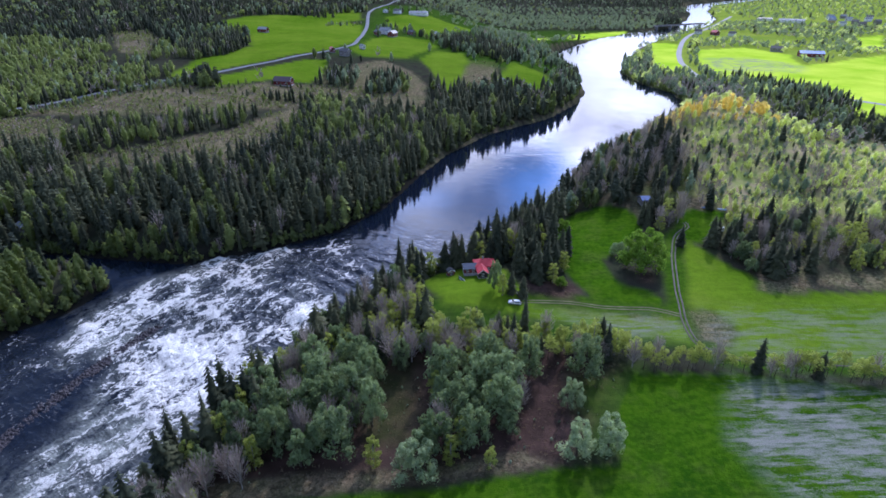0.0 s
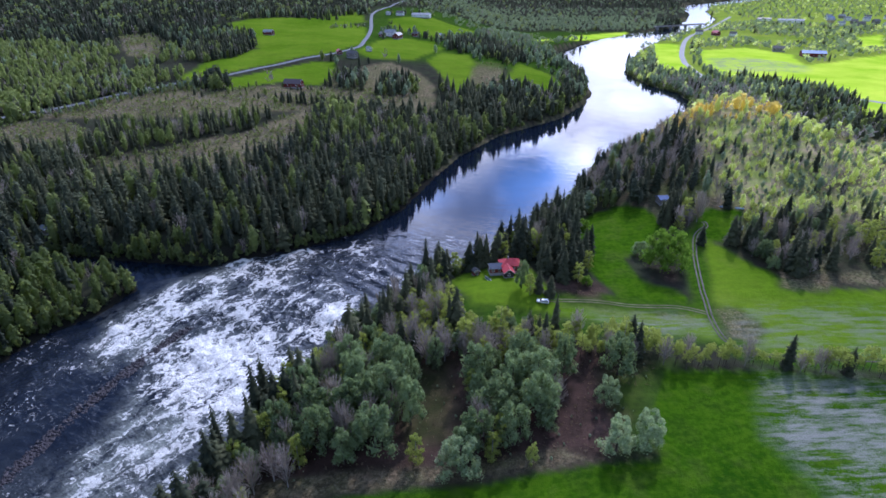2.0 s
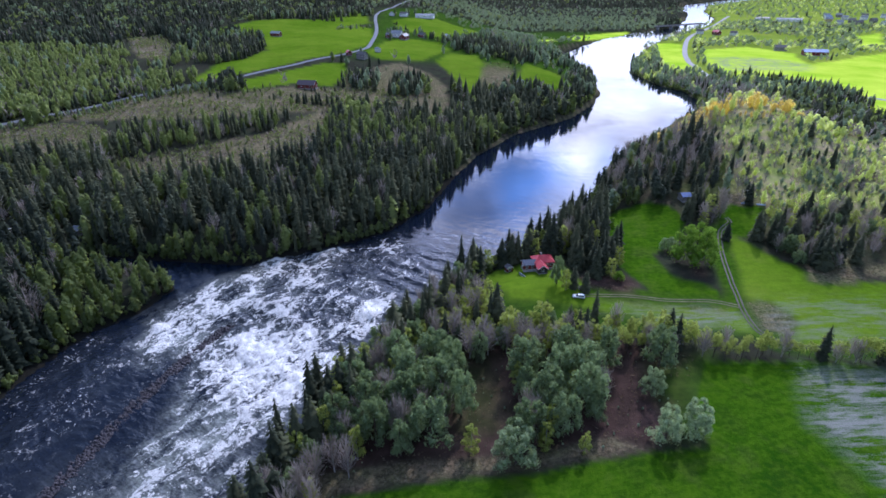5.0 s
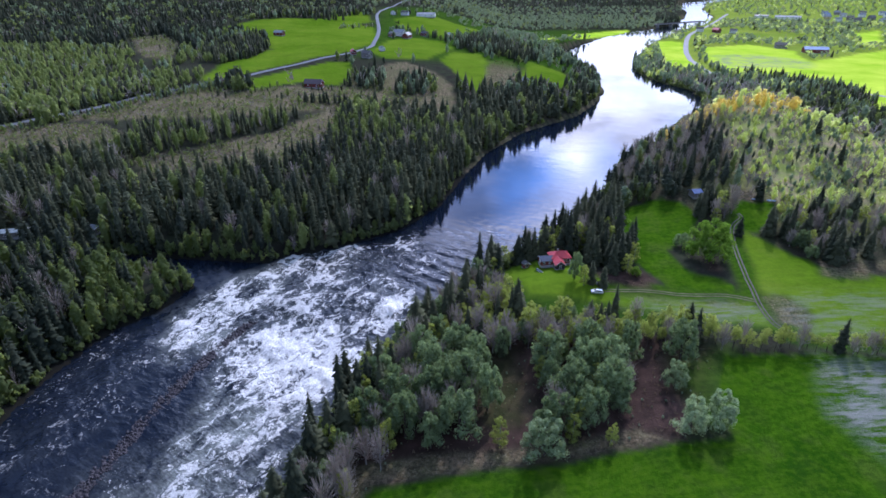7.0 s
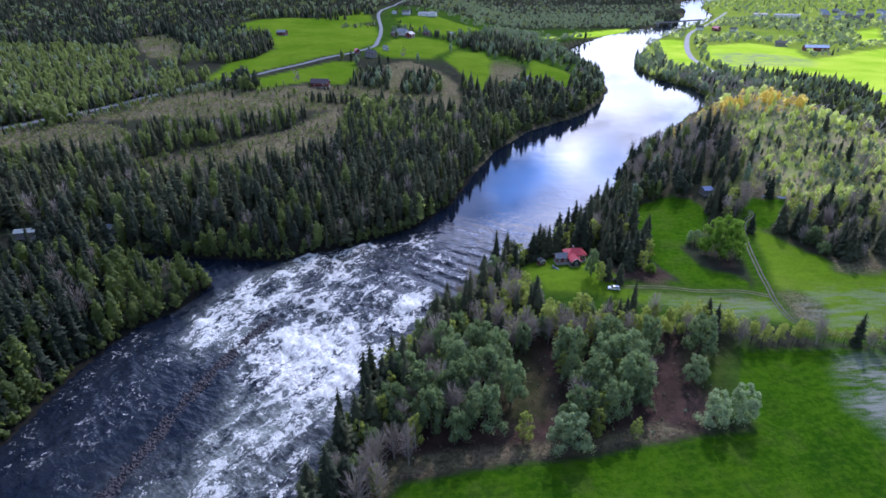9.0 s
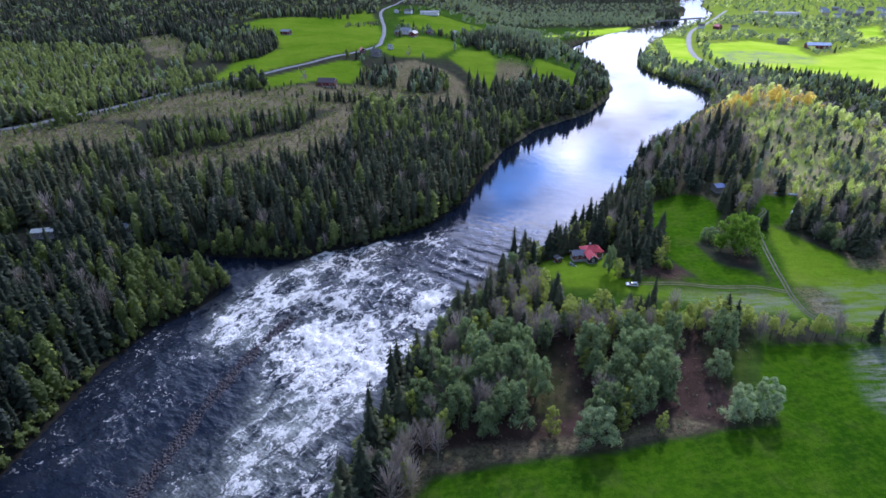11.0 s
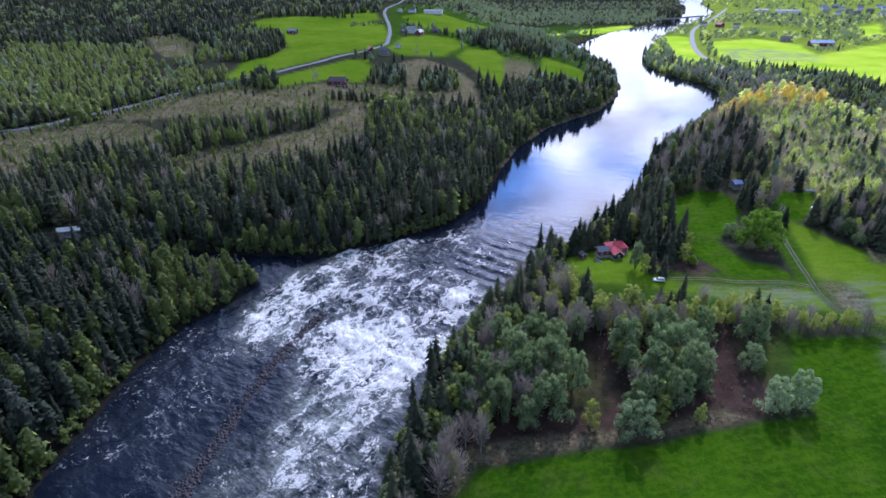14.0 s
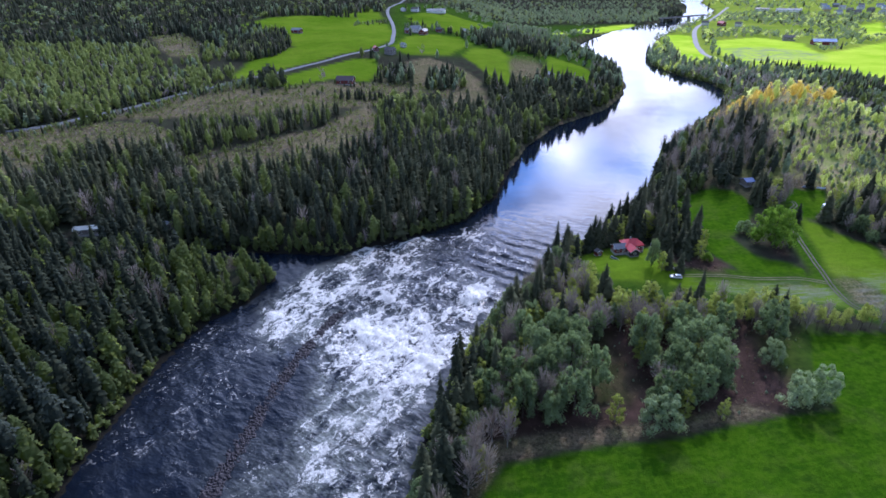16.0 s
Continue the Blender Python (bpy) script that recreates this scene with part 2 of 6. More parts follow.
def water_material():
    s = Shader("river_water")
    p = s.place()
    rapid = s.attr("rapid")
    ripple = s.math("ADD", s.noise(p, 0.55, 4.0, 0.6), s.math("MULTIPLY", s.noise(s.along(-12.0, 4.0), 0.3, 3.0, 0.5), 1.5))
    chop = s.math("ADD", s.noise(s.along(-34.0, 1.9), 0.42, 2.5, 0.5), s.math("MULTIPLY", s.noise(s.along(-20.0, 1.4), 1.4, 2.0, 0.5), 0.22))
    chop = s.math("ADD", chop, s.math("MULTIPLY", s.noise(s.along(-36.0, 1.5), 0.2, 3.0, 0.5), 0.9))
    swirl = s.noise(p, 0.03, 4.0)
    calm = s.add("ShaderNodeBump", Height=ripple, Strength=s.span(swirl, 0.36, 0.64, 0.02, 0.16), Distance=0.25)
    n = s.tree.nodes.new("ShaderNodeBump")
    s.put(n.inputs["Height"], chop), s.put(n.inputs["Strength"], s.span(rapid, 0.0, 0.32, 0.02, 0.85)), s.put(n.inputs["Distance"], 0.9), s.put(n.inputs["Normal"], calm)
    warp = s.add("ShaderNodeVectorMath", operation="SCALE", i0=s.noise(p, 0.16, 4.0, 0.6, 1), Scale=9.0)

    def drift(turn, stretch, scale, detail=6.0, rough=0.62):
        """Noise drawn out along the current and twisted by eddies."""
        return s.noise(s.add("ShaderNodeVectorMath", operation="ADD", i0=s.along(turn, stretch), i1=warp), scale, detail, rough)

    def lace(n, width):
        """Thin threads where a noise crosses its middle."""
        return s.span(s.math("ABSOLUTE", s.math("SUBTRACT", n, 0.5)), 0.0, width, 1.0, 0.0)

    broad, mid, fine = drift(52.0, 2.6, 0.13), drift(50.0, 3.0, 0.55, 6.0, 0.68), drift(52.0, 2.6, 1.7, 5.0, 0.7)
    def net(turn, stretch, scale, width):
        """White seams between dark boils of water."""
        v = s.tree.nodes.new("ShaderNodeTexVoronoi")
        v.feature = "DISTANCE_TO_EDGE"
        s.put(v.inputs["Vector"], s.add("ShaderNodeVectorMath", operation="ADD", i0=s.along(turn, stretch), i1=warp))
        s.put(v.inputs["Scale"], scale)
        return s.span(v.outputs["Distance"], 0.0, width, 1.0, 0.0)

    seams = s.math("ADD", s.math("MULTIPLY", net(50.0, 1.7, 0.16, 0.17), s.span(broad, 0.36, 0.6, 0.1, 1.15)), s.math("MULTIPLY", net(46.0, 1.6, 0.42, 0.2), s.span(mid, 0.38, 0.6, 0.0, 0.8)))
    threads = s.math("ADD", s.math("MULTIPLY", seams, 0.85), s.math("MULTIPLY", lace(drift(56.0, 2.4, 0.5, 2.0), 0.06), 0.35))
    value = s.math("ADD", s.math("MULTIPLY", s.math("SUBTRACT", broad, 0.5), 2.4), s.math("MULTIPLY", s.math("SUBTRACT", mid, 0.5), 1.1))
    value = s.math("ADD", value, s.math("MULTIPLY", s.math("SUBTRACT", fine, 0.5), s.span(rapid, 0.5, 0.9, 0.8, 0.6)))
    value = s.math("ADD", value, s.math("MULTIPLY", threads, s.span(rapid, 0.1, 0.42, 0.2, 1.15)))
    value = s.math("ADD", value, s.math("MULTIPLY", s.attr("crest"), s.span(rapid, 0.2, 0.9, 0.5, 0.3)))
    value = s.math("ADD", value, s.math("MULTIPLY", s.math("SUBTRACT", rapid, 0.78), 1.9))
    foam = s.math("MULTIPLY", s.span(value, 0.04, 0.38), s.span(rapid, 0.3, 0.85, 0.52, 0.96))
    caps = s.math("MULTIPLY", s.span(s.noise(s.add("ShaderNodeVectorMath", operation="ADD", i0=s.along(-36.0, 2.0), i1=warp), 0.85, 3.0, 0.55), 0.6, 0.67), s.span(s.noise(p, 0.07, 3.0), 0.47, 0.64, 0.0, 0.75))
    foam = s.math("MAXIMUM", foam, s.math("MULTIPLY", caps, s.span(rapid, 0.14, 0.24)))
    aired = s.math("MULTIPLY", s.attr("milk"), s.span(s.math("ADD", broad, s.math("MULTIPLY", mid, 0.8)), 0.72, 1.08, 0.0, 1.25))
    wet = s.surface(s.mix(aired, (0.004, 0.007, 0.014), (0.165, 0.18, 0.162)), s.span(rapid, 0.0, 0.5, 0.03, 0.07), 0.0, n.outputs[0], 0.2, IOR=1.34)
    froth = s.mix(s.span(mid, 0.38, 0.56), (0.26, 0.26, 0.235), (0.72, 0.72, 0.69))
    white = s.surface(s.mix(s.span(s.math("ADD", s.math("ADD", fine, s.math("MULTIPLY", threads, 0.16)), s.math("MULTIPLY", s.attr("crest"), 0.12)), 0.46, 0.68), froth, (0.88, 0.87, 0.84)), 0.7, 0.0,
                      s.bump(s.math("ADD", s.math("ADD", fine, s.math("MULTIPLY", mid, 1.6)), s.math("MULTIPLY", broad, 2.5)), 0.9, 1.0), 0.2)
    m = s.tree.nodes.new("ShaderNodeMixShader")
    s.put(m.inputs[0], foam), s.put(m.inputs[1], wet), s.put(m.inputs[2], white)
    s.done(m.outputs[0])


water_material()
plain("worn_turf", (0.135, 0.13, 0.075), 0.95, grain=1.0, vary=0.35, spec=0.02)
plain("gravel", (0.105, 0.097, 0.08), 0.95, grain=1.5, vary=0.3, bump=0.5, spec=0.05)
plain("pale_gravel", (0.3, 0.29, 0.28), 0.95, grain=1.5, vary=0.2, spec=0.05)
plain("asphalt", (0.125, 0.135, 0.145), 0.9, grain=0.6, vary=0.2, spec=0.1)
plain("stone", (0.030, 0.026, 0.031), 0.8, grain=1.2, vary=0.5, bump=0.8)

# -- plan of the land: river banks and heights --
LEFT_BANK = [(-195, -165), (-178.5, 21), (-167, 92), (-164, 128), (-162, 145.5), (-154, 168.5), (-141.5, 182.5), (-134, 196.5), (-141, 206),
             (-165, 212), (-182, 214.5), (-197, 218), (-197, 225), (-182, 224), (-160, 221), (-134, 217), (-110, 214), (-97, 221),
             (-72, 232), (-50, 247), (-31, 276), (-14, 328), (2, 369), (34, 421), (88, 472), (126, 535), (142, 585), (148, 640),
             (146, 720), (138, 800), (152, 860), (204, 951), (276, 1050), (345, 1130), (420, 1192), (500, 1280), (566, 1420), (638, 1573), (690, 1745), (790, 2000), (1300, 2500)]
RIGHT_BANK = [(-102, -165), (-85.5, 31), (-77.5, 86), (-72, 108.5), (-62, 135.5), (-45.5, 165), (-23, 189), (0, 210), (25, 232), (48, 258),
              (66, 300), (88, 345), (126, 390), (166, 436), (200, 484), (224, 530), (228, 575), (214, 617), (211, 694), (241, 785),
              (309, 931), (390, 1060), (455, 1160), (535, 1245), (600, 1352), (648, 1450), (728, 1690), (860, 1960), (1370, 2460)]


def near_line(x, y, pts):
    """Distance from the places (x, y) to an open line."""
    best = np.full(np.shape(x), 1e9)
    for (ax, ay), (bx, by) in zip(pts, pts[1:]):
        dx, dy = bx - ax, by - ay
        k = np.clip(((x - ax) * dx + (y - ay) * dy) / (dx * dx + dy * dy), 0, 1)
        best = np.minimum(best, np.hypot(x - ax - k * dx, y - ay - k * dy))
    return best


def inside(x, y, pts):
    hit = np.zeros(np.shape(x), bool)
    for (ax, ay), (bx, by) in zip(pts, pts[1:] + pts[:1]):
        if ay != by:
            hit ^= ((ay > y) != (by > y)) & (x < (bx - ax) * (y - ay) / (by - ay) + ax)
    return hit


def smooth(a, b, v):
    k = np.clip((v - a) / (b - a), 0, 1)
    return k * k * (3 - 2 * k)


def mound(x, y, cx, cy, sx, sy, turn=0.0):
    c, s = math.cos(math.radians(turn)), math.sin(math.radians(turn))
    u, v = ((x - cx) * c + (y - cy) * s) / sx, (-(x - cx) * s + (y - cy) * c) / sy
    return np.exp(-0.5 * (u * u + v * v))


def river(x, y):
    """Signed distance from the river's edge (minus: in the water), and whether the left bank is the nearer."""
    dl, dr = near_line(x, y, LEFT_BANK), near_line(x, y, RIGHT_BANK)
    wet = inside(x, y, LEFT_BANK + RIGHT_BANK[::-1])
    return np.where(wet, -1, 1) * np.minimum(dl, dr), dl < dr


def fall(x, y):
    """How far the river and its banks drop below the calm reach, down the rapids."""
    return 3.6 * smooth(45, -45, x) * smooth(188, 140, y + 0.3 * np.minimum(0, x + 45))


def height(x, y):
    x, y = np.asarray(x, float), np.asarray(y, float)
    d, left = river(x, y)
    land = np.maximum(d, 0)
    rough = 0.5 * np.sin(x * 0.071 + 1.3 * np.sin(y * 0.043)) + 0.4 * np.sin(y * 0.093 + x * 0.031)
    west = 2.2 * smooth(0, 9, land) + 40 * (1 - np.exp(-land / 240)) + np.clip((y - 450) * 0.025, 0, 14)
    west = west + 0.045 * np.clip(y - 1150, 0, 2500) + 60 * smooth(350, 1500, -x) * smooth(500, 1500, y)
    west = west * (1 - 0.92 * smooth(800, 1050, y) * smooth(-60, 160, x))
    east = 1.4 * smooth(0, 8, land) + 3.0 * smooth(110, 190, y) * smooth(4, 30, land) + 3.5 * mound(x, y, 15, 180, 22, 18)
    east = east + 9 * smooth(190, 330, y) * smooth(0, 40, land) * (1 - 0.6 * smooth(190, 240, x))
    east = east + 20 * mound(x, y, 182, 364, 56, 46, 25) * smooth(0, 55, land) * (1 - 0.45 * smooth(190, 235, x))
    east = east + 0.02 * np.clip(y - 1500, 0, 2500) * smooth(0, 200, land)
    east = east * (1 - 0.7 * smooth(470, 640, y))
    h = np.where(left, west, east) + rough * smooth(10, 60, land) * 0.7
    bed = -0.4 - 2.0 * smooth(0, 10, -d)
    return np.where(d > 0, 0.25 + h, bed) - fall(x, y)
# -- end of plan --

# ---- cover of the land ----
FIELDS_LUSH = [
    [(375, 877), (459, 905), (484, 827), (450, 730), (509, 766), (620, 830), (440, 530), (330, 425), (300, 440), (330, 560), (300, 640), (330, 765)],
    [(340, 985), (372, 948), (317, 790), (287, 680), (254, 672), (265, 744)],
    [(215, 1071), (350, 1154), (337, 1105), (209, 986)], [(149, 1024), (183, 1026), (171, 952), (138, 945)],
    [(713, 1031), (790, 1077), (648, 873), (611, 870)],
]
FIELDS = [
    [(-233, 493), (-235, 559), (-207, 643), (-233, 722), (-316, 779), (-290, 909), (-195, 939), (-113, 850), (-103, 776), (-104, 705), (-120, 643), (-150, 608), (-196, 537), (-224, 495)],
    [(-201, 499), (-133, 590), (-115, 592), (-109, 538), (-115, 503), (-149, 503), (-181, 469)],
    [(-86, 736), (-61, 775), (-17, 760), (-6, 705), (-27, 654), (-38, 617), (-84, 612), (-100, 645)],
    [(-203, 979), (-150, 1069), (-122, 917), (-147, 856)], [(-92, 964), (-23, 1027), (49, 941), (-11, 803), (-74, 845)],
    [(-9, 682), (23, 678), (28, 629), (13, 512), (3, 502), (-23, 619)], [(53, 563), (77, 660), (105, 617), (116, 545), (85, 532), (50, 532)],
    [(52, 246), (64, 258), (82, 260), (92, 250), (92, 238), (82, 222), (66, 208), (68, 190), (80, 181), (82, 174), (55, 177), (48, 200), (46, 222)],
    [(107, 225), (118, 202), (128, 187), (138, 184), (165, 182), (330, 200), (330, 120), (139, 142), (95, 145), (88, 155), (89, 175)],
    [(116, 252), (136, 250), (127, 234), (112, 221), (105, 225)], [(-8, 192.5), (-2, 202), (14, 204), (25, 198), (28, 184.5), (33, 171.5), (81, 166), (85, 153), (60, 157), (32.5, 165), (0.5, 172.5)],
    [(-50.5, -123.5), (-63, 78.5), (-51.5, 93), (-36, 96), (-19.5, 98), (-3.5, 98), (14.5, 100.5), (28.5, 103), (45, 104), (49, 122), (58, 138), (90, 138), (132, 131), (330, 108), (400, -120)],
]
HEATH = [
    [(-337, 345), (-314, 372), (-282, 378), (-262, 378), (-236, 360), (-229, 340), (-255, 318), (-284, 310), (-277, 289), (-330, 285)],
    [(-214, 320), (-182, 333), (-139, 358), (-113, 431), (-100, 398), (-104, 342), (-124, 306), (-163, 297), (-190, 290)],
    [(-290, 385), (-258, 436), (-222, 476), (-190, 462), (-150, 492), (-112, 496), (-40, 505), (-40, 470), (-107, 433), (-153, 400), (-209, 392)],
    [(-384, 700), (-357, 726), (-315, 663), (-288, 575), (-320, 585)], [(28, 640), (60, 650), (53, 563), (36, 532), (20, 520), (14, 560)],
    [(-58.5, 80.5), (-50.5, 94.5), (-19.5, 99.5), (14.5, 102), (28.5, 104.5), (20.5, 109), (-5.5, 105), (-36, 104.5), (-58.5, 100.5), (-65, 83)],
    [(128, 187), (134, 215), (146, 215), (142, 186)], [(86, 170), (96, 170), (101, 159), (95, 151), (86, 155)], [(36, 186), (44, 188), (49, 181), (47, 176), (39, 177.5)], [(150, 219), (160, 218), (136, 181), (118, 184), (127, 200), (136, 195)], [(146, 190), (150, 196), (200, 200), (200, 188), (165, 184)],
    [(-150, 436), (-15, 440), (-15, 520), (-30, 560), (-60, 600), (-100, 560), (-112, 500)],
]
BROWN = [
    [(-61, 80.5), (-51.5, 95), (-19.5, 101), (14.5, 102.5), (30.5, 104.5), (48, 122), (56, 141), (40, 148.5), (0.5, 153), (-40, 155), (-63, 124)],
    [(30.5, 173.5), (47, 176), (52, 186), (40, 192), (28, 184.5)], [(76, 190), (80, 189), (84, 196), (80, 200)], [(135, 215), (150, 235), (170, 230), (150, 210)],
]
PALE = [
    [(92, 60), (80, 110), (84, 136), (132, 131), (260, 112), (260, 40)], [(88, 150), (92, 172), (110, 172), (165, 172), (220, 150), (139, 143), (100, 146)],
    [(34, 166), (80, 168), (84, 158), (60, 158)], [(350, 800), (420, 800), (450, 720), (420, 680), (330, 690)],
]
TRACK = [(112, 240), (112, 236), (104, 228), (97, 211), (90, 189), (86, 173), (84, 163), (84, 154), (88, 148), (98, 144.5), (140, 141.5), (200, 137)]
TRACK_HOUSE = [(84, 168), (75, 172), (60, 173), (47, 175), (34, 174), (24, 173)]
ROAD_WEST = [(-60, 1330), (-110, 1130), (-121, 1010), (-106, 840), (-102, 735), (-107, 662), (-145, 602), (-190, 535), (-218, 495), (-250, 457), (-274, 428), (-300, 392), (-325, 364), (-400, 320)]
ROAD_EAST = [(700, 1480), (520, 1190), (425, 1044), (350, 879), (310, 768), (290, 679), (283, 630), (300, 580), (380, 480)]


def blend_in(x, y, polys, edge):
    """1 inside any of the outlines, falling to 0 across an edge of that width."""
    value = np.zeros(np.shape(x))
    for pts in polys:
        px, py = [p[0] for p in pts], [p[1] for p in pts]
        k = (x > min(px) - edge) & (x < max(px) + edge) & (y > min(py) - edge) & (y < max(py) + edge)
        if k.any():
            d = near_line(x[k], y[k], pts + pts[:1]) * np.where(inside(x[k], y[k], pts), 1, -1)
            value[k] = np.maximum(value[k], smooth(-edge, edge, d))
    return value


def hashed(i, j, seed):
    v = np.sin(i * 127.1 + j * 311.7 + seed * 74.7) * 43758.5453
    return v - np.floor(v)


def wobble(x, y, size, seed=0):
    """Value noise, 0 to 1."""
    x, y = np.asarray(x, float) / size, np.asarray(y, float) / size
    i, j = np.floor(x), np.floor(y)
    u, v = x - i, y - j
    u, v = u * u * (3 - 2 * u), v * v * (3 - 2 * v)
    a, b = hashed(i, j, seed), hashed(i + 1, j, seed)
    c, d = hashed(i, j + 1, seed), hashed(i + 1, j + 1, seed)
    return a + (b - a) * u + (c - a) * v + (a - b - c + d) * u * v


def fbm(x, y, size, seed=0, steps=4):
    total, amp, norm = 0, 1.0, 0
    for k in range(steps):
        total, norm = total + amp * wobble(x, y, size / 2 ** k, seed + k), norm + amp
        amp *= 0.5
    return total / norm


def sheet(name, verts, faces, material, attrs=None, shade=True):
    """A mesh object from arrays of places and faces (all of one corner count)."""
    mesh = bpy.data.meshes.new(name)
    mesh.vertices.add(len(verts))
    mesh.vertices.foreach_set("co", np.asarray(verts, np.float32).ravel())
    n = faces.shape[1]
    mesh.loops.add(faces.size)
    mesh.loops.foreach_set("vertex_index", faces.astype(np.int32).ravel())
    mesh.polygons.add(len(faces))
    mesh.polygons.foreach_set("loop_start", np.arange(0, faces.size, n, dtype=np.int32))
    mesh.update(calc_edges=True)
    mesh.validate()
    for key, values in (attrs or {}).items():
        mesh.attributes.new(key, "FLOAT", "POINT").data.foreach_set("value", np.asarray(values, np.float32))
    if shade:
        mesh.polygons.foreach_set("use_smooth", np.ones(len(faces), bool))
    for m in material if isinstance(material, list) else [material]:
        mesh.materials.append(m)
    return mesh


def fan(angles, radii, centre):
    a, r = np.meshgrid(np.radians(angles), radii, indexing="ij")
    return centre[0] + r * np.sin(a), centre[1] + r * np.cos(a)


def quads(rows, cols):
    i, j = np.meshgrid(np.arange(rows - 1), np.arange(cols - 1), indexing="ij")
    k = (i * cols + j).ravel()
    return np.stack([k, k + 1, k + cols + 1, k + cols], 1)


CENTRE = (-35.0, -30.0)
ANGLES = np.concatenate([np.arange(-180, -60, 4.0), np.arange(-60, 60, 0.38), np.arange(60, 180.1, 4.0)])
RADII = np.concatenate([[0.5, 15, 30, 45], 60 * np.exp(np.arange(0, math.log(5400 / 60), 0.0125))])
gx, gy = fan(ANGLES, RADII, CENTRE)
gx, gy = gx.ravel(), gy.ravel()
gz = height(gx, gy)
bank_d, bank_left = river(gx, gy)
ragged = (fbm(gx, gy, 14, 3) - 0.5) * 9
cover_grass = blend_in(gx + ragged * 0.35, gy + ragged * 0.35, FIELDS, 1.2) * smooth(1, 4, bank_d)
cover_grass = np.maximum(cover_grass, 0.65 * blend_in(gx + ragged, gy + ragged, [[(38, 108), (42, 138), (62, 142), (62, 106)]], 6.0))
cover_grass = np.maximum(cover_grass, 0.75 * blend_in(gx + ragged * 0.4, gy + ragged * 0.4, [[(-6, 163), (40, 154), (84, 150), (84, 160), (30, 172), (-6, 178)]], 3.0))
cover_grass = np.maximum(cover_grass, 0.28 * blend_in(gx + ragged, gy + ragged, [[(-21, 112), (-8, 116), (-8, 146), (-22, 146)]], 5.0))
cover_grass = np.maximum(cover_grass, 0.85 * smooth(7, 3, np.minimum(near_line(gx, gy, TRACK), near_line(gx, gy, TRACK_HOUSE)) + ragged * 0.3))
cover_lush = np.maximum(blend_in(gx + ragged, gy, FIELDS_LUSH, 3.0), 0.16 * blend_in(gx + ragged * 0.5, gy, FIELDS[:7], 3.0))
cover_lush = np.maximum(cover_lush, 0.16 * blend_in(gx + ragged * 0.35, gy + ragged * 0.35, FIELDS[8:9] + FIELDS[10:11], 2.0))
cover_heath = np.maximum(blend_in(gx + ragged * 0.5, gy + ragged * 0.3, HEATH, 2.5), np.where(bank_d > 0, smooth(6, 2, bank_d), 0) * np.where(gy > 290, 0.7, 0.1))
hill_open = mound(gx, gy, 172, 300, 48, 44) * smooth(0.26, 0.46, fbm(gx, gy, 24, 8))
cover_heath = np.maximum(cover_heath, np.clip(hill_open * 2.2, 0, 1))
cover_brown = np.maximum(blend_in(gx + ragged, gy + ragged, BROWN, 4.0), 0.12 * mound(gx, gy, 165, 330, 50, 40))
cover_brown = cover_brown * (1 - 0.8 * blend_in(gx + ragged * 0.2, gy + ragged * 0.2, HEATH[5:6], 1.2))
# Brown laid over the upper cabin meadow paints in the shade of its trees.
cover_brown = np.maximum(cover_brown, 0.7 * blend_in(gx + ragged, gy + ragged, [[(46, 222), (52, 246), (64, 258), (92, 250), (92, 238), (82, 222), (66, 214)]], 4.0))
sand = blend_in(gx + ragged * 0.5, gy + ragged * 0.5, HEATH[7:10], 2.5)
cover_grass, cover_lush = cover_grass * (1 - 0.75 * sand), cover_lush * (1 - sand)
cover_grass = cover_grass * (1 - 0.35 * blend_in(gx + ragged, gy + ragged * 0.3, [[(36, 171), (78, 167), (78, 161), (46, 165)]], 2.0))
cover_heath = np.maximum(cover_heath, 0.8 * blend_in(gx, gy, [[(30, 174), (84, 170), (84, 158), (30, 163)]], 3.0))
# Lush green spread over the whole far east plain lightens it for haze.
cover_lush = np.maximum(cover_lush, 0.42 * smooth(560, 700, gy) * ~bank_left * (bank_d > 4))
cover_lush = np.maximum(cover_lush, 0.2 * np.clip(2 * mound(gx, gy, 185, 300, 50, 45), 0, 1) * smooth(0.5, 0.3, fbm(gx, gy, 18, 18)))
farmland = smooth(590, 640, gy) * smooth(1180, 1120, gy) * smooth(-135, -100, gx) * bank_left * (bank_d > 6)
cover_grass = np.maximum(cover_grass, 0.75 * farmland)
cover_heath = np.maximum(cover_heath, 0.25 * smooth(560, 700, gy) * ~bank_left * (bank_d > 4))
# Straw covers the slope's dry grass and paints in its glare.
cover_straw = smooth(128, 150, gx) * smooth(238, 258, gy) * smooth(400, 350, gy) * smooth(360, 280, gx) * ~bank_left * smooth(6, 20, bank_d) * smooth(0.22, 0.42, fbm(gx, gy, 26, 8))
cover_pale = np.maximum(blend_in(gx + ragged, gy, PALE[:1] + PALE[2:], 6.0), 0.5 * blend_in(gx + ragged, gy, PALE[1:2], 6.0))
# wet darkens the ground towards the river, standing for the shadowed bank
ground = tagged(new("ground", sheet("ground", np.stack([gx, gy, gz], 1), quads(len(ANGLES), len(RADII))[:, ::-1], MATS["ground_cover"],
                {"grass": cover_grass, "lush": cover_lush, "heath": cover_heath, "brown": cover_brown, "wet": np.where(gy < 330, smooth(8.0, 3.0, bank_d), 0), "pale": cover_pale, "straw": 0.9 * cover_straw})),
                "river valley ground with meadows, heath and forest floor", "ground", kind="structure")

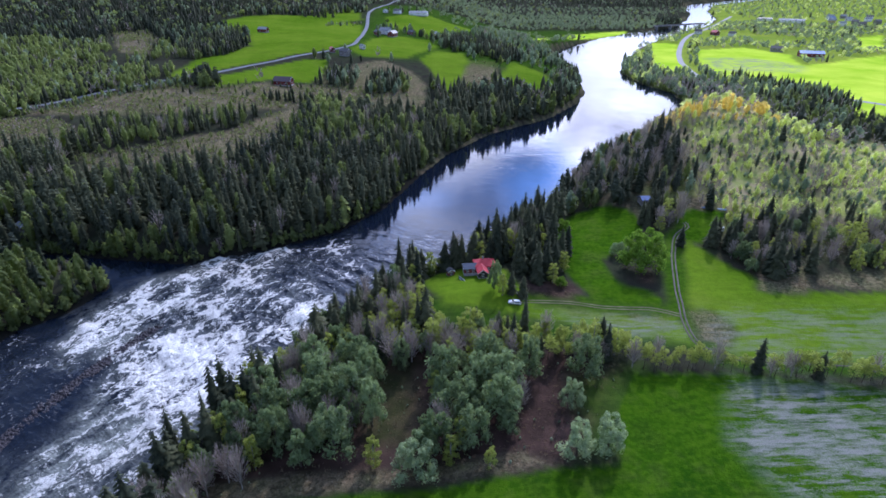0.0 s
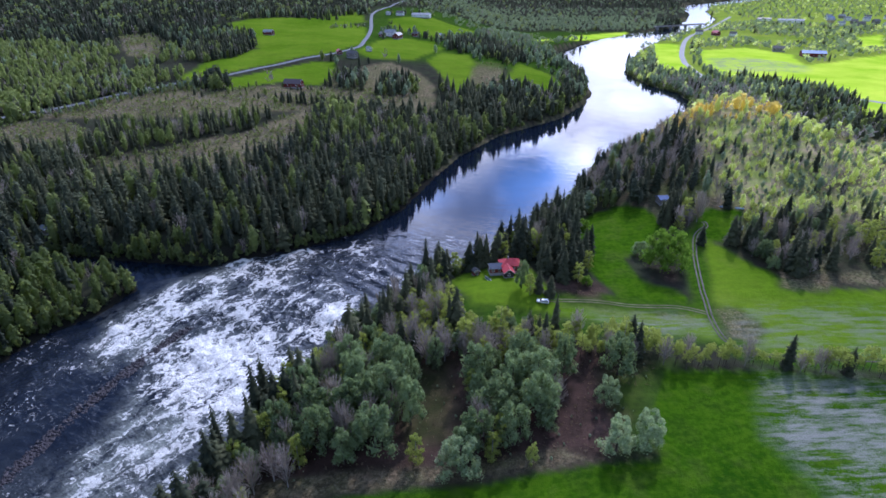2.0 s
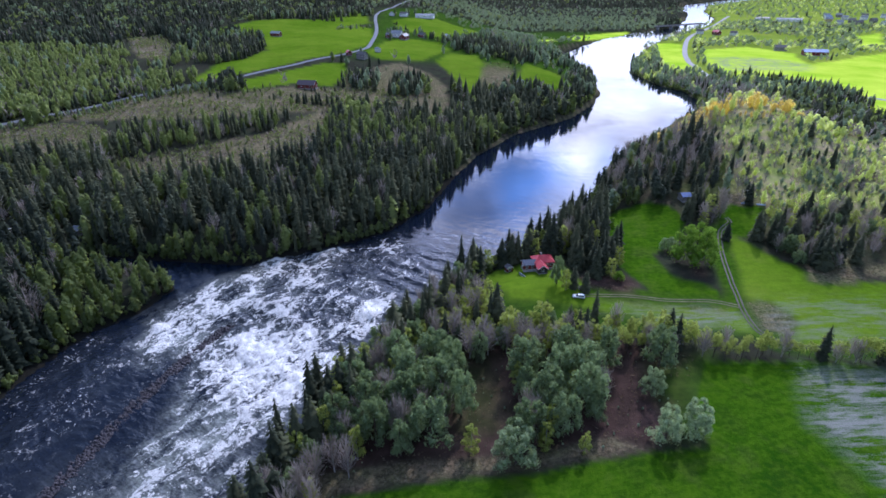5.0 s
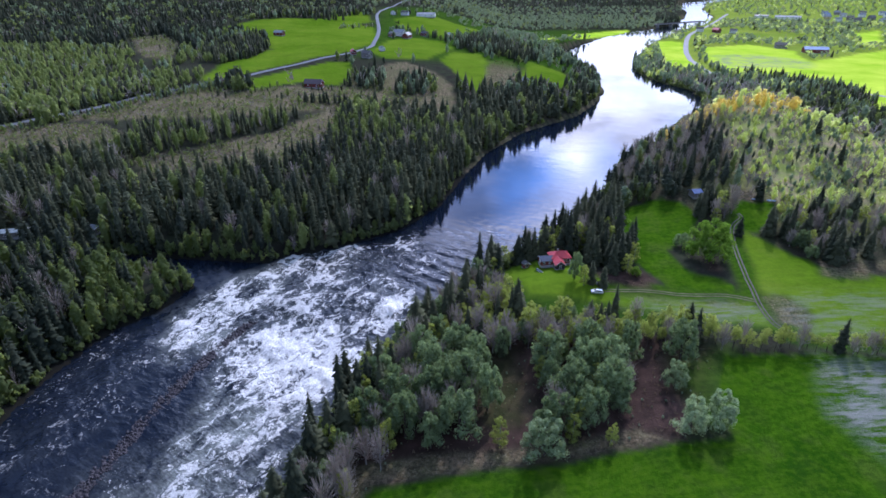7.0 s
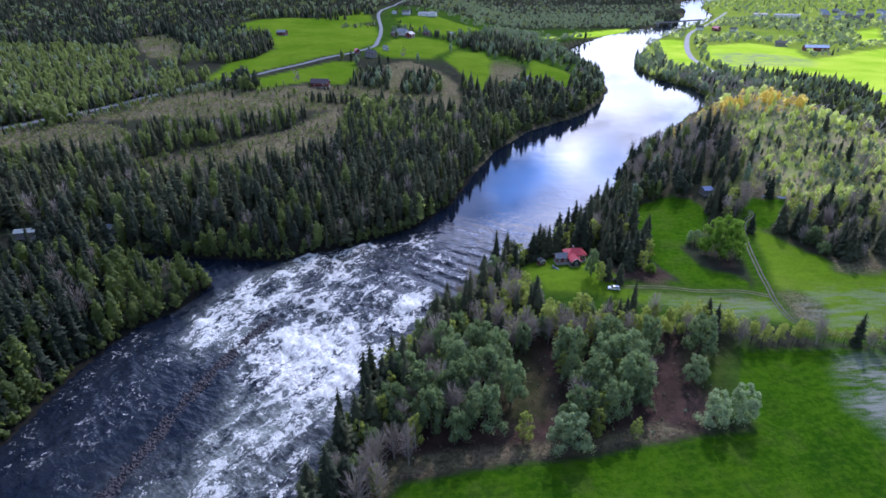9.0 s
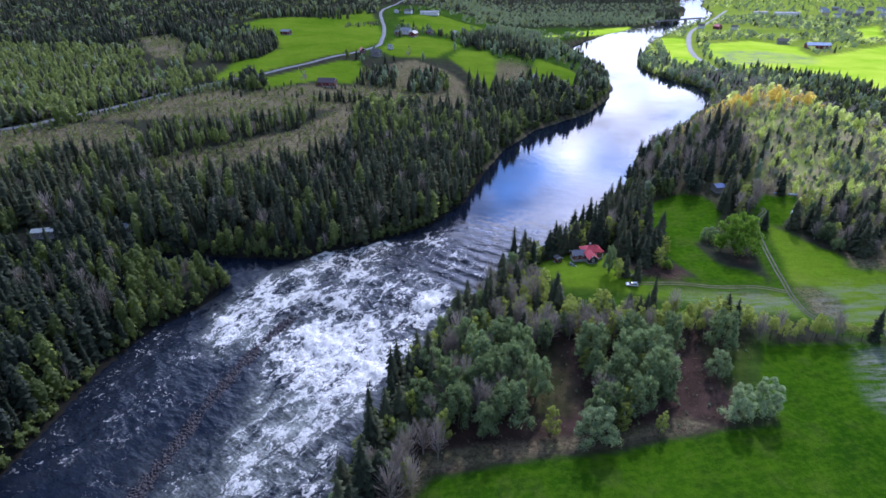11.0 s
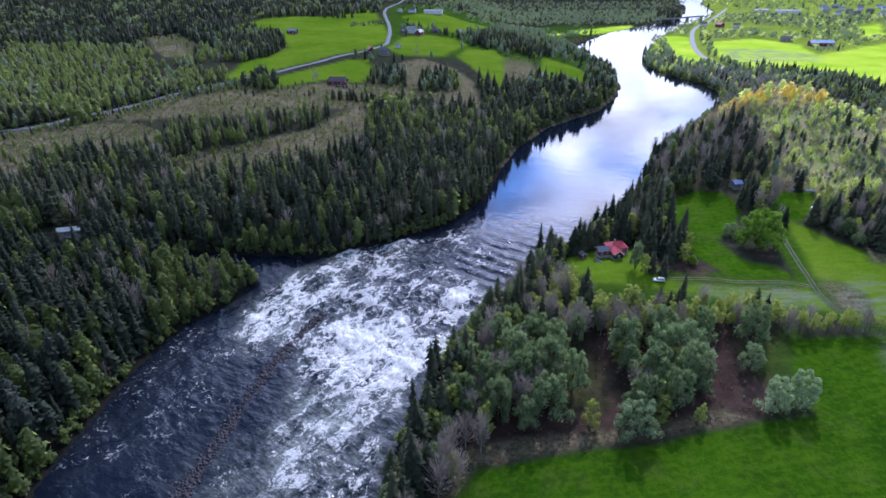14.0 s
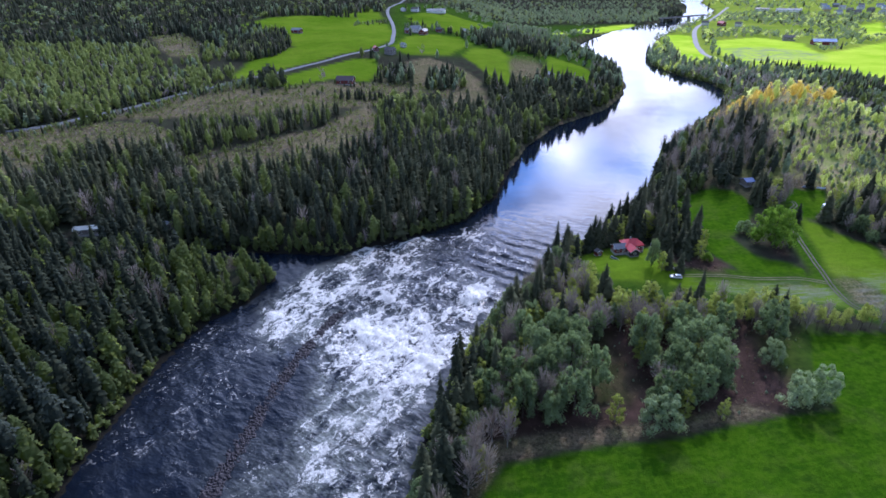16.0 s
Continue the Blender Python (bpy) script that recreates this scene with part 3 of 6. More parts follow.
# ---- the river ----
FOAM = [
    ([(-135, 154), (-138, 178.5), (-126, 197), (-107, 207), (-99, 228), (-92, 206), (-99.5, 185), (-104, 167.5), (-116.5, 161), (-125, 147)], 0.66, 0.9),
    ([(-106, 207), (-96, 226), (-72, 230), (-49, 204), (-41, 180), (-49.5, 162), (-62, 155), (-74, 161), (-92.5, 172), (-105.5, 171)], 0.48, 0.3),
    ([(-69, 163), (-59.5, 182.5), (-52, 188.5), (-42, 178), (-46.5, 166.5), (-60.5, 157)], 0.84, 0.4),
    ([(-105, 166.5), (-90, 173), (-73, 164), (-57.5, 154), (-59.5, 142.5), (-71, 128), (-87.5, 128), (-100, 130), (-106, 140.5), (-103, 156)], 0.88, 0.75),
    ([(-107, 141.5), (-98, 130), (-69, 128), (-75, 117), (-88.5, 104.5), (-89.5, 86), (-107, 87), (-114.5, 105.5), (-107, 124)], 0.39, 0.85),
    ([(-85.5, 127), (-69, 131), (-75, 117), (-85.5, 103.5), (-88.5, 96), (-94, 104.5), (-87.5, 117)], 0.58, 0.75),
    ([(-125, 172), (-101, 176.5), (-102, 158), (-106, 144.5), (-115.5, 158)], 0.52, 0.6),
    ([(-132, 106.5), (-112.5, 105.5), (-106, 87), (-127, 88)], 0.28, 0.15),
    ([(-162.5, 161), (-151.5, 174), (-127.5, 159), (-120.5, 145.5), (-130, 114.5), (-138, 88), (-152.5, 89), (-169, 117)], 0.26, 0.05),
    ([(-93, 223), (-47, 245), (-33, 219), (-23, 197.5), (-30, 185), (-47, 190.5), (-71, 205)], 0.35, 0.05),
    ([(-116.5, 103.5), (-127, 62), (-143.5, -103), (-86.5, -103), (-79.5, 62), (-83.5, 101.5)], 0.29, 0.6),
    ([(-92, 101), (-74, 113), (-80, 84), (-84, 40), (-94, 40), (-96, 84)], 0.54, 0.7),
    ([(-141, 184.5), (-122, 214), (-60, 246), (14, 232), (-45.5, 163), (-76, 98), (-85.5, 31), (-86.5, -103), (-195, -103), (-176.5, 62), (-164, 144.5)], 0.2, 0.0),
]
WA = np.concatenate([np.arange(-180, -60, 6.0), np.arange(-60, 30, 0.16), np.arange(30, 180.1, 6.0)])
WR = 45 * np.exp(np.arange(0, math.log(3300 / 45), 0.006))
wx, wy = fan(WA, WR, CENTRE)
shape = wx.shape
wx, wy = wx.ravel(), wy.ravel()
wd, _ = river(wx, wy)
rapid, milk = np.zeros(len(wx)), np.zeros(len(wx))
swing = (fbm(wx, wy, 12, 51) - 0.5) * 20
for pts, power, air in FOAM:
    patch = blend_in(wx + swing, wy + swing * 0.6, [pts], 6.5 if power > 0.35 else 14.0 if power > 0.22 else 30.0)
    rapid, milk = np.maximum(rapid, power * patch), np.maximum(milk, air * patch)
rapid *= 0.8 + 0.4 * fbm(wx, wy, 16, 5)
along, across = (wx * 0.62 + wy * 0.78), (wx * 0.78 - wy * 0.62)
wave = fbm(along, across * 0.5, 6.5, 21) - 0.5 + 0.5 * (fbm(along, across, 2.2, 33, 3) - 0.5)
standing = 0.35 * np.sin(along * 0.9 + 2.2 * wobble(wx, wy, 9, 4)) * mound(wx, wy, -40, 208, 22, 16)
wz = wave * 4.0 * np.clip(rapid, 0, 0.9) + standing * 1.3 + 0.02 * (fbm(wx, wy, 6, 9) - 0.5) - fall(wx, wy)
wf = quads(*shape)[:, ::-1]
keep = (wd[wf] < 6).any(1)
used = np.unique(wf[keep])
back = np.zeros(len(wx), int)
back[used] = np.arange(len(used))
river_water = tagged(new("water", sheet("water", np.stack([wx, wy, wz], 1)[used], back[wf[keep]], MATS["river_water"],
                     {"rapid": np.clip(rapid, 0, 1.1)[used], "milk": milk[used], "crest": np.clip(wave * 2.4, -1, 1)[used]})),
                     "dark river with white rapids and a calm reach mirroring clouds", "river", kind="structure")


def ribbon(name, line, width, material, lift, label, ruts=False):
    """A road laid on the land along a rounded line."""
    pts = [Vector((*p, 0)) for p in line]
    dense = []
    for k in range(len(pts) - 1):
        p0, p1, p2, p3 = pts[max(k - 1, 0)], pts[k], pts[k + 1], pts[min(k + 2, len(pts) - 1)]
        steps = max(2, int((p2 - p1).length / 2.5))
        for q in range(steps):
            u = q / steps
            dense.append(0.5 * ((2 * p1) + (p2 - p0) * u + (2 * p0 - 5 * p1 + 4 * p2 - p3) * u * u + (3 * p1 - p0 - 3 * p2 + p3) * u ** 3))
    dense.append(pts[-1])
    p = np.array([(v.x, v.y) for v in dense])
    t = np.gradient(p, axis=0)
    t /= np.linalg.norm(t, axis=1)[:, None]
    side = np.stack([t[:, 1], -t[:, 0]], 1)
    bands = ((-0.5, -0.2), (0.2, 0.5)) if ruts else ((-0.5, 0.5),)
    verts, faces = [], []
    for a, b in bands:
        for u in np.linspace(a, b, 4):
            q = p + side * (u * width + 0.25 * (wobble(p[:, 0], p[:, 1], 4, 3)[:, None] - 0.5))
            verts.append(np.column_stack([q, height(q[:, 0], q[:, 1]) + lift * (1 if abs(u - (a + b) / 2) < (b - a) * 0.4 else 0.4)]))
    n = len(p)
    verts = np.concatenate(verts)
    for s in range(len(bands)):
        faces.append(quads(4, n) + s * 4 * n)
    return tagged(new(name, sheet(name, verts, np.concatenate(faces), material)), label, "road", kind="structure")


ribbon("road", ROAD_WEST, 5.0, MATS["asphalt"], 0.5, "grey asphalt road winding between green fields")
ribbon("road", ROAD_EAST, 7.0, MATS["pale_gravel"], 0.5, "pale gravel road curving along the river")
ribbon("road", TRACK, 2.0, MATS["gravel"], 0.12, "gravel farm track with two worn wheel ruts", True)
ribbon("road", TRACK_HOUSE, 2.0, MATS["worn_turf"], 0.12, "grassy gravel drive with two wheel ruts", True)


# ---- trees ----
def rng(seed):
    return np.random.default_rng(seed)


def spruce_form(arms, seed, tall=16.0, wide=2.9, core=7, fold=True):
    """Crown of a spruce: drooping arms set in a spiral round a dark core. Places and triangles."""
    g, v, f = rng(seed), [], []
    for z, r in ((0.07, 0.5), (0.5, 0.42)):
        for k in range(core):
            a = 2 * math.pi * k / core
            q = r * wide * (0.85 + 0.3 * g.random())
            v += [(q * math.cos(a), q * math.sin(a), tall * z)]
    v.append((0, 0, tall * 0.92))
    for k in range(core):
        m = (k + 1) % core
        f += [(k, m, core + k), (m, core + m, core + k), (core + k, core + m, 2 * core)]
    for w in range(arms):
        u = ((w + g.random()) / arms) ** 1.25
        z = tall * (0.07 + 0.9 * u)
        a = 2.4 * w + 0.8 * g.random()
        r = (wide * (1 - u) ** 0.52 * (0.82 + 0.18 * min(1.0, u * 5)) + 0.1) * (0.5 + 0.72 * g.random())
        half = (0.34 + 0.16 * g.random()) * (1.15 if fold else 1.5)
        drop = r * (0.34 + 0.3 * g.random()) * (1.15 - 0.75 * u)
        n, mid = len(v), r * (0.6 + 0.15 * g.random())
        v += [(0, 0, z + 0.18 * r + 0.2), (mid * math.cos(a - half), mid * math.sin(a - half), z - drop * 0.8),
              (r * math.cos(a), r * math.sin(a), z - drop), (mid * math.cos(a + half), mid * math.sin(a + half), z - drop * 0.8)]
        if fold:
            v.append((mid * math.cos(a), mid * math.sin(a), z - drop * 0.35))
            f += [(n, n + 1, n + 4), (n, n + 4, n + 3), (n + 1, n + 2, n + 4), (n + 4, n + 2, n + 3)]
        else:
            f += [(n, n + 1, n + 2), (n, n + 2, n + 3)]
    n = len(v)
    v += [(0.13, 0, tall * 0.92), (-0.06, 0.11, tall * 0.92), (-0.06, -0.11, tall * 0.92), (0, 0, tall)]
    f += [(n, n + 1, n + 3), (n + 1, n + 2, n + 3), (n + 2, n, n + 3)]
    return np.array(v), np.array(f)


def leaf_form(count, size, seed, tall=10.0, wide=4.0, lobes=7, low=0.25, core=True):
    """Crown of a broadleaf tree: leaf clumps over the shells of several lobes. Places and triangles."""
    g, v, f = rng(seed), [], []
    centres = []
    for k in range(lobes):
        a, u = 2.4 * k + g.random(), (k + 0.5) / lobes
        rad = wide * (0.5 + 0.012 * lobes) * (1 - 0.75 * max(0, u - 0.4)) * g.random() ** 0.4
        z = tall * (low + 0.12 + (0.84 - low - 0.12) * u)
        centres.append((rad * math.cos(a), rad * math.sin(a), z, wide * (0.56 - 0.24 * u) * (0.8 + 0.4 * g.random()) * min(1.0, (7 / lobes) ** 0.42)))
    if core:
        for cx, cy, cz, r in centres:
            n = len(v)
            r *= 0.66
            v += [(cx + r, cy, cz), (cx - r * 0.5, cy + r * 0.87, cz), (cx - r * 0.5, cy - r * 0.87, cz), (cx, cy, cz + r), (cx, cy, cz - r)]
            f += [(n, n + 1, n + 3), (n + 1, n + 2, n + 3), (n + 2, n, n + 3), (n + 1, n, n + 4), (n + 2, n + 1, n + 4), (n, n + 2, n + 4)]
    for k in range(count):
        cx, cy, cz, r = centres[int(g.random() * lobes)]
        d = g.normal(size=3)
        d /= np.linalg.norm(d)
        if d[2] < -0.55:
            d[2] *= -1
        p = np.array((cx, cy, cz)) + d * r * (0.64 + 0.5 * g.random()) * np.array((1, 1, 1.08))
        nrm = d + g.normal(size=3) * 0.75
        nrm /= np.linalg.norm(nrm)
        t = np.cross(nrm, g.normal(size=3))
        t /= np.linalg.norm(t)
        b = np.cross(nrm, t)
        q = size * (0.6 + 0.8 * g.random())
        n = len(v)
        v += [tuple(p + t * q), tuple(p - t * q * 0.5 + b * q * 0.8), tuple(p - t * q * 0.6 - b * q * 0.7)]
        f.append((n, n + 1, n + 2))
    return np.array(v), np.array(f)


def oval_form(count, size, seed, tall=12.0, wide=2.4, low=0.06, peak=0.45, bumps=9, flare=0.4):
    """Crown of a forest birch or pine: leaf clumps over one bumpy egg with a darker heart. Places and triangles."""
    g, v, f = rng(seed), [], []
    knobs = [(2.4 * k + g.random(), 0.12 + 0.8 * ((k * 0.618) % 1), 0.16 + 0.3 * g.random()) for k in range(bumps)]

    def reach(a, u):
        e = (u / peak) ** 0.6 if u < peak else ((1 - u) / (1 - peak)) ** 0.62
        swell = sum(w * math.exp(-6 * (1 - math.cos(a - b)) - 22 * (u - c) ** 2) for b, c, w in knobs)
        return wide * e * (0.74 + swell * min(1.0, 10 / bumps))

    rings = (0.04, 0.3, 0.6, 0.9)
    for u in rings:
        v += [(0.72 * reach(6.2832 * k / 5, u) * math.cos(6.2832 * k / 5), 0.72 * reach(6.2832 * k / 5, u) * math.sin(6.2832 * k / 5), tall * (low + (0.97 - low) * u)) for k in range(5)]
    for n in range(len(rings) - 1):
        for k in range(5):
            a, b = n * 5 + k, n * 5 + (k + 1) % 5
            f += [(a, b, a + 5), (b, b + 5, a + 5)]
    for k in range(count):
        u, a = g.random() ** 0.85, 6.2832 * g.random()
        r = reach(a, u) * (0.8 + 0.32 * g.random())
        c, z = np.array((r * math.cos(a), r * math.sin(a), tall * (low + (1 - low) * u))), (u - peak) * 2.0
        nrm = np.array((math.cos(a), math.sin(a), 0.35 + z)) + g.normal(size=3) * flare
        nrm /= np.linalg.norm(nrm)
        t = np.cross(nrm, g.normal(size=3))
        t /= np.linalg.norm(t)
        b, q = np.cross(nrm, t), size * (0.6 + 0.8 * g.random())
        n = len(v)
        v += [tuple(c + t * q), tuple(c - t * q * 0.5 + b * q * 0.85), tuple(c - t * q * 0.55 - b * q * 0.75)]
        f.append((n, n + 1, n + 2))
    return np.array(v), np.array(f)


def twig_form(count, seed, tall=11.0, wide=2.6, thick=0.07):
    """A leafless crown: rising limbs with sprays of thin twigs. Places and triangles."""
    g, v, f = rng(seed), [], []
    for k in range(count):
        u = 0.18 + 0.72 * g.random()
        a = g.random() * 6.3
        r = wide * math.sin(math.pi * (0.12 + 0.8 * u)) * (0.5 + 0.6 * g.random())
        p = np.array((0.15 * r * math.cos(a), 0.15 * r * math.sin(a), tall * u * 0.8))
        q = np.array((r * math.cos(a), r * math.sin(a), tall * min(1.0, u + 0.12 + 0.12 * g.random())))
        s = np.array((-math.sin(a), math.cos(a), 0)) * thick
        n = len(v)
        v += [tuple(p - s), tuple(p + s), tuple(q)]
        f.append((n, n + 1, n + 2))
        for m in range(3):
            c = p + (q - p) * (0.4 + 0.55 * g.random())
            d = q + g.normal(size=3) * wide * 0.22 - p
            e = c + d / np.linalg.norm(d) * wide * (0.3 + 0.25 * g.random())
            w = np.cross(d, g.normal(size=3))
            w *= thick * 1.3 / np.linalg.norm(w)
            n = len(v)
            v += [tuple(c - w), tuple(c + w), tuple(e)]
            f.append((n, n + 1, n + 2))
    return np.array(v), np.array(f)


def trunk_form(tall, thick, sides=6):
    """A tapered, slightly bent trunk. Places and triangles."""
    v, f = [], []
    rings = ((-0.6, 1.15, 0.0), (tall * 0.12, 0.9, 0.03), (tall * 0.55, 0.6, 0.14), (tall, 0.12, 0.02))
    for z, r, bend in rings:
        for k in range(sides):
            w = 2 * math.pi * k / sides
            v.append((bend + thick * r * math.cos(w), bend * 0.6 + thick * r * math.sin(w), z))
    for n in range(len(rings) - 1):
        for k in range(sides):
            a, b = n * sides + k, n * sides + (k + 1) % sides
            f += [(a, b, a + sides), (b, b + sides, a + sides)]
    return np.array(v), np.array(f)


def limb_form(tall, thick, k, seed):
    """One rising limb of a tree."""
    g = rng(seed * 17 + k)
    a, z = 2.4 * k + g.random(), tall * (0.25 + 0.13 * k + 0.08 * g.random())
    r = tall * (0.18 + 0.12 * g.random())
    c, s = math.cos(a), math.sin(a)
    v, f = [], []
    for u, w in ((0.0, 1.0), (0.5, 0.6), (1.0, 0.1)):
        for q in range(4):
            e = math.pi * q / 2
            v.append((0.1 + r * u * c - s * thick * w * math.cos(e), 0.06 + r * u * s + c * thick * w * math.cos(e), z + r * u * (0.6 + 0.4 * u) + thick * w * math.sin(e)))
    for n in (0, 4):
        for q in range(4):
            m = (q + 1) % 4
            f += [(n + q, n + m, n + q + 4), (n + m, n + m + 4, n + q + 4)]
    return np.array(v), np.array(f)


def forest(name, form, places, scales, turns, tones, material, label, category="forest"):
    """Many trees of one form, joined."""
    v, f = form
    c, s = np.cos(turns)[:, None], np.sin(turns)[:, None]
    x, y, z = v[:, 0][None], v[:, 1][None], v[:, 2][None]
    sx = scales[:, 0][:, None]
    X = places[:, 0][:, None] + sx * (x * c - y * s)
    Y = places[:, 1][:, None] + sx * (x * s + y * c)
    Z = places[:, 2][:, None] + scales[:, 1][:, None] * z
    V = np.stack([X, Y, Z], -1).reshape(-1, 3)
    F = (f[None] + (np.arange(len(places)) * len(v))[:, None, None]).reshape(-1, 3)
    ob = new(name, sheet(name, V, F, material, {"tone": np.repeat(tones, len(v))}, False))
    return tagged(ob, label, category, kind="stuff")


CLEAR = FIELDS + FIELDS_LUSH
YARDS = [(14, 191, 16), (25, 171, 8), (4, 198, 7), (99, 258, 7), (94, 249, 7), (124, 231, 5), (-228, 228, 13), (-222, 219, 8), (-195, 238, 6), (-135, 487, 16), (-222, 745, 14), (-101, 612, 14), (-115, 626, 10),
         (-72, 778, 26), (-45, 995, 32), (502, 810, 28), (495, 865, 18), (486, 1080, 30), (753, 1310, 45), (56, 548, 8), (910, 1420, 40), (884, 1260, 40), (990, 1380, 45), (610, 1390, 95), (650, 1490, 70)]


def free(x, y):
    """Where trees may stand: off water, fields, roads and yards."""
    d, left = river(x, y)
    ok = d > np.where(left & (y > 290) & (y < 640), 0.2 + 4.2 * fbm(x, y, 24, 44), 0.8)
    for pts in CLEAR:
        px, py = [p[0] for p in pts], [p[1] for p in pts]
        k = (x > min(px)) & (x < max(px)) & (y > min(py)) & (y < max(py))
        ok[k] &= ~inside(x[k], y[k], pts)
    for line, w in ((TRACK, 3), (TRACK_HOUSE, 3.5), (ROAD_WEST[:9], 14), (ROAD_WEST[8:], 4.5), (ROAD_EAST, 9)):
        ok &= near_line(x, y, line) > w
    for cx, cy, r in YARDS:
        ok &= np.hypot(x - cx, y - cy) > r
    return ok, d, left


def scatter(step, near, far, seed):
    """Jittered places between two distances from the walk, within the wide view."""
    g = rng(seed)
    n = int(far / step) + 1
    i, j = np.meshgrid(np.arange(-n, n + 1), np.arange(0, n + 8), indexing="ij")
    x = ((i + 0.5 * (j % 2)) * step).ravel() + (g.random(i.size) - 0.5) * step * 0.85
    y = (j * step).ravel() - 40 + (g.random(i.size) - 0.5) * step * 0.85
    r = np.hypot(x + 35, y + 20)
    a = np.degrees(np.arctan2(x + 35, y + 20))
    k = (r >= near) & (r < far) & (np.abs(a) < 56)
    x, y = x[k], y[k]
    ok, d, left = free(x, y)
    return x[ok], y[ok], d[ok], left[ok], g


SPRUCE_MID = [spruce_form(58, 40 + k, 15, 1.9 + 0.25 * k, 5, False) for k in range(4)]
SPRUCE_FAR = [spruce_form(14, 50 + k, 15, 3.4, 4, False) for k in range(2)]
SPRUCE_DIM = [spruce_form(6, 55 + k, 15, 4.0, 3, False) for k in range(2)]
LEAF_DIM = [leaf_form(16, 1.6, 75 + k, 10, 3.8, 3) for k in range(2)]
PINE_MID = [oval_form(120, 0.52, 90 + k, 14.5, 2.1, 0.1, 0.4, 8, 0.5) for k in range(3)]
LEAF_MID = [oval_form(112, 0.58, 60 + k, 12, 2.3, 0.03, 0.42, 10) for k in range(4)]
LEAF_FAR = [oval_form(38, 1.1, 70 + k, 10.5, 3.0, 0.02, 0.42, 6) for k in range(3)]
TWIG_MID = [twig_form(56, 80 + k, 12, 2.5, 0.075) for k in range(3)]
TWIG_FAR = [twig_form(8, 85, 11, 3.4, 0.38)]


def near_wood(x, y, left):
    """The stretch whose trees stand singly: the wooded east bank up to the meadow hill."""
    return ~left & (x < 190) & (y < 240)


def plant(step, near, far, seed, kinds, tag):
    x, y, d, left, g = scatter(step, near, far, seed)
    skip = near_wood(x, y, left)
    heath = np.maximum(blend_in(x, y, HEATH, 4.0), blend_in(x, y + 9, HEATH[:4], 4.0))
    hill = mound(x, y, 178, 312, 72, 60) * ~left * smooth(18, 40, d)
    young = left & (x < -200 - 0.12 * (y - 380)) & (y > 392) & (y < 640)
    slope = ~left & (x > 132) & (x < 330) & (y > 240) & (y < 345 + 0.1 * (x - 160))
    strip = left & (y > 330) & (y < 440) & (x > -290) & (x < -100)
    ridge = ~left & (x > 60) & (x <= 150) & (y > 262) & (y < 400) & (d < 62)
    thin = g.random(len(x))
    keep = ~skip & (thin > heath * 0.56) & ~(left & (x > -30) & (y > 440) & (y < 560) & (d > 60) & (thin < 0.5)) & (thin > np.where(slope, 0.25, np.where(strip | (~left & (x > 40) & (x <= 132) & (y > 240) & (y < 400)), 0.3, 0.0))) & (thin > hill * 0.2)
    far_plain = ~left & (y > 520)
    keep &= ~(left & (x > -150) & (x < -15) & (y > 436) & (y < 615) & (thin < 0.88))
    belt = fbm(x, y, 90, 7)
    keep &= ~(far_plain & (y < 1500) & (d > 45) & (belt < 0.38)) & ~(left & (y > 520) & (x > -330) & (y < 1150) & (belt < 0.42) & (d > 30)) & ~(left & (x > -130) & (y > 600) & (y < 1150) & (d > 20) & (thin < 0.72))
    x, y, d, left, heath, hill, young, far_plain, belt, slope, ridge, strip = [v[keep] for v in (x, y, d, left, heath, hill, young, far_plain, belt, slope, ridge, strip)]
    z = height(x, y)
    mixn, pick = fbm(x, y, 38, 12), g.random(len(x))
    green = np.where(left, 0.16 + 0.5 * smooth(0.50, 0.70, mixn), 0.45)
    green = np.where(left & (y < 215), np.where(d < 14, 0.45, 0.24), green)
    green = np.where(young, 0.84, np.where(strip, 0.45, green))
    green = np.where(left & (np.hypot(x + 140, y - 192) < 38), 0.72, green)
    green = np.where(far_plain, 0.78, green)
    green = np.where(left & (x > -170) & (y > 600) & (y < 1700), np.where((x > 0) & (y > 780), 0.9, 0.78), green)
    green = np.where(heath > 0.3, 0.55, green)
    front = (x < 130) & (y < 325)
    clump = fbm(x, y, 30, 27)
    green = np.where((hill > 0.25) & ~left, np.where(front, 0.3, 0.5), green)
    green = np.where(slope, np.where(clump > 0.67, 0.35, 0.55), green)
    green = np.where(ridge, 0.16, green)
    grey = np.where(left, 0.05, np.where((x > 185) & (x < 275) & (y > 430) & (y < 620), 0.6, 0.10)) + np.where(far_plain, 0.05, 0)
    grey = np.where((hill > 0.25) & ~left, np.where(front, 0.34, 0.36), grey)
    grey = np.where(slope, np.where(clump > 0.67, 0.45, 0.40), grey)
    grey = np.where(ridge, 0.46 * smooth(262, 290, y), grey)
    orange = ~left & (np.hypot((x - 170) / 48, (y - 364) / 26) < 0.55 + 0.8 * mixn) & (pick < 0.72)
    kind = np.where(pick < grey, 2, np.where(pick < grey + green, 1, 0))
    kind = np.where(orange, 3, kind)
    kind = np.where(~left & (np.hypot((x - 172) / 60, (y - 366) / 42) < 1) & (kind == 0), 2, kind)
    # More of the pale far willow with distance, its colour carrying the haze.
    kind = np.where((kind == 1) & (g.random(len(x)) < np.where(far_plain, 0.8, np.where(slope, 0.3, np.where(left & (y > 560) & (x > -170), np.where((x > 0) & (y > 780), 0.9, 0.85), np.where(left & (y > 500) & ~young, 0.5, np.where(young, 0.08, np.where(left, 0.0, 0.2))))))), 4, kind)
    # Hill and east plain take the aspen colour that has glare and haze painted in.
    kind = np.where((kind == 1) & (((hill > 0.2) & ~front) | slope | far_plain), 5, kind)
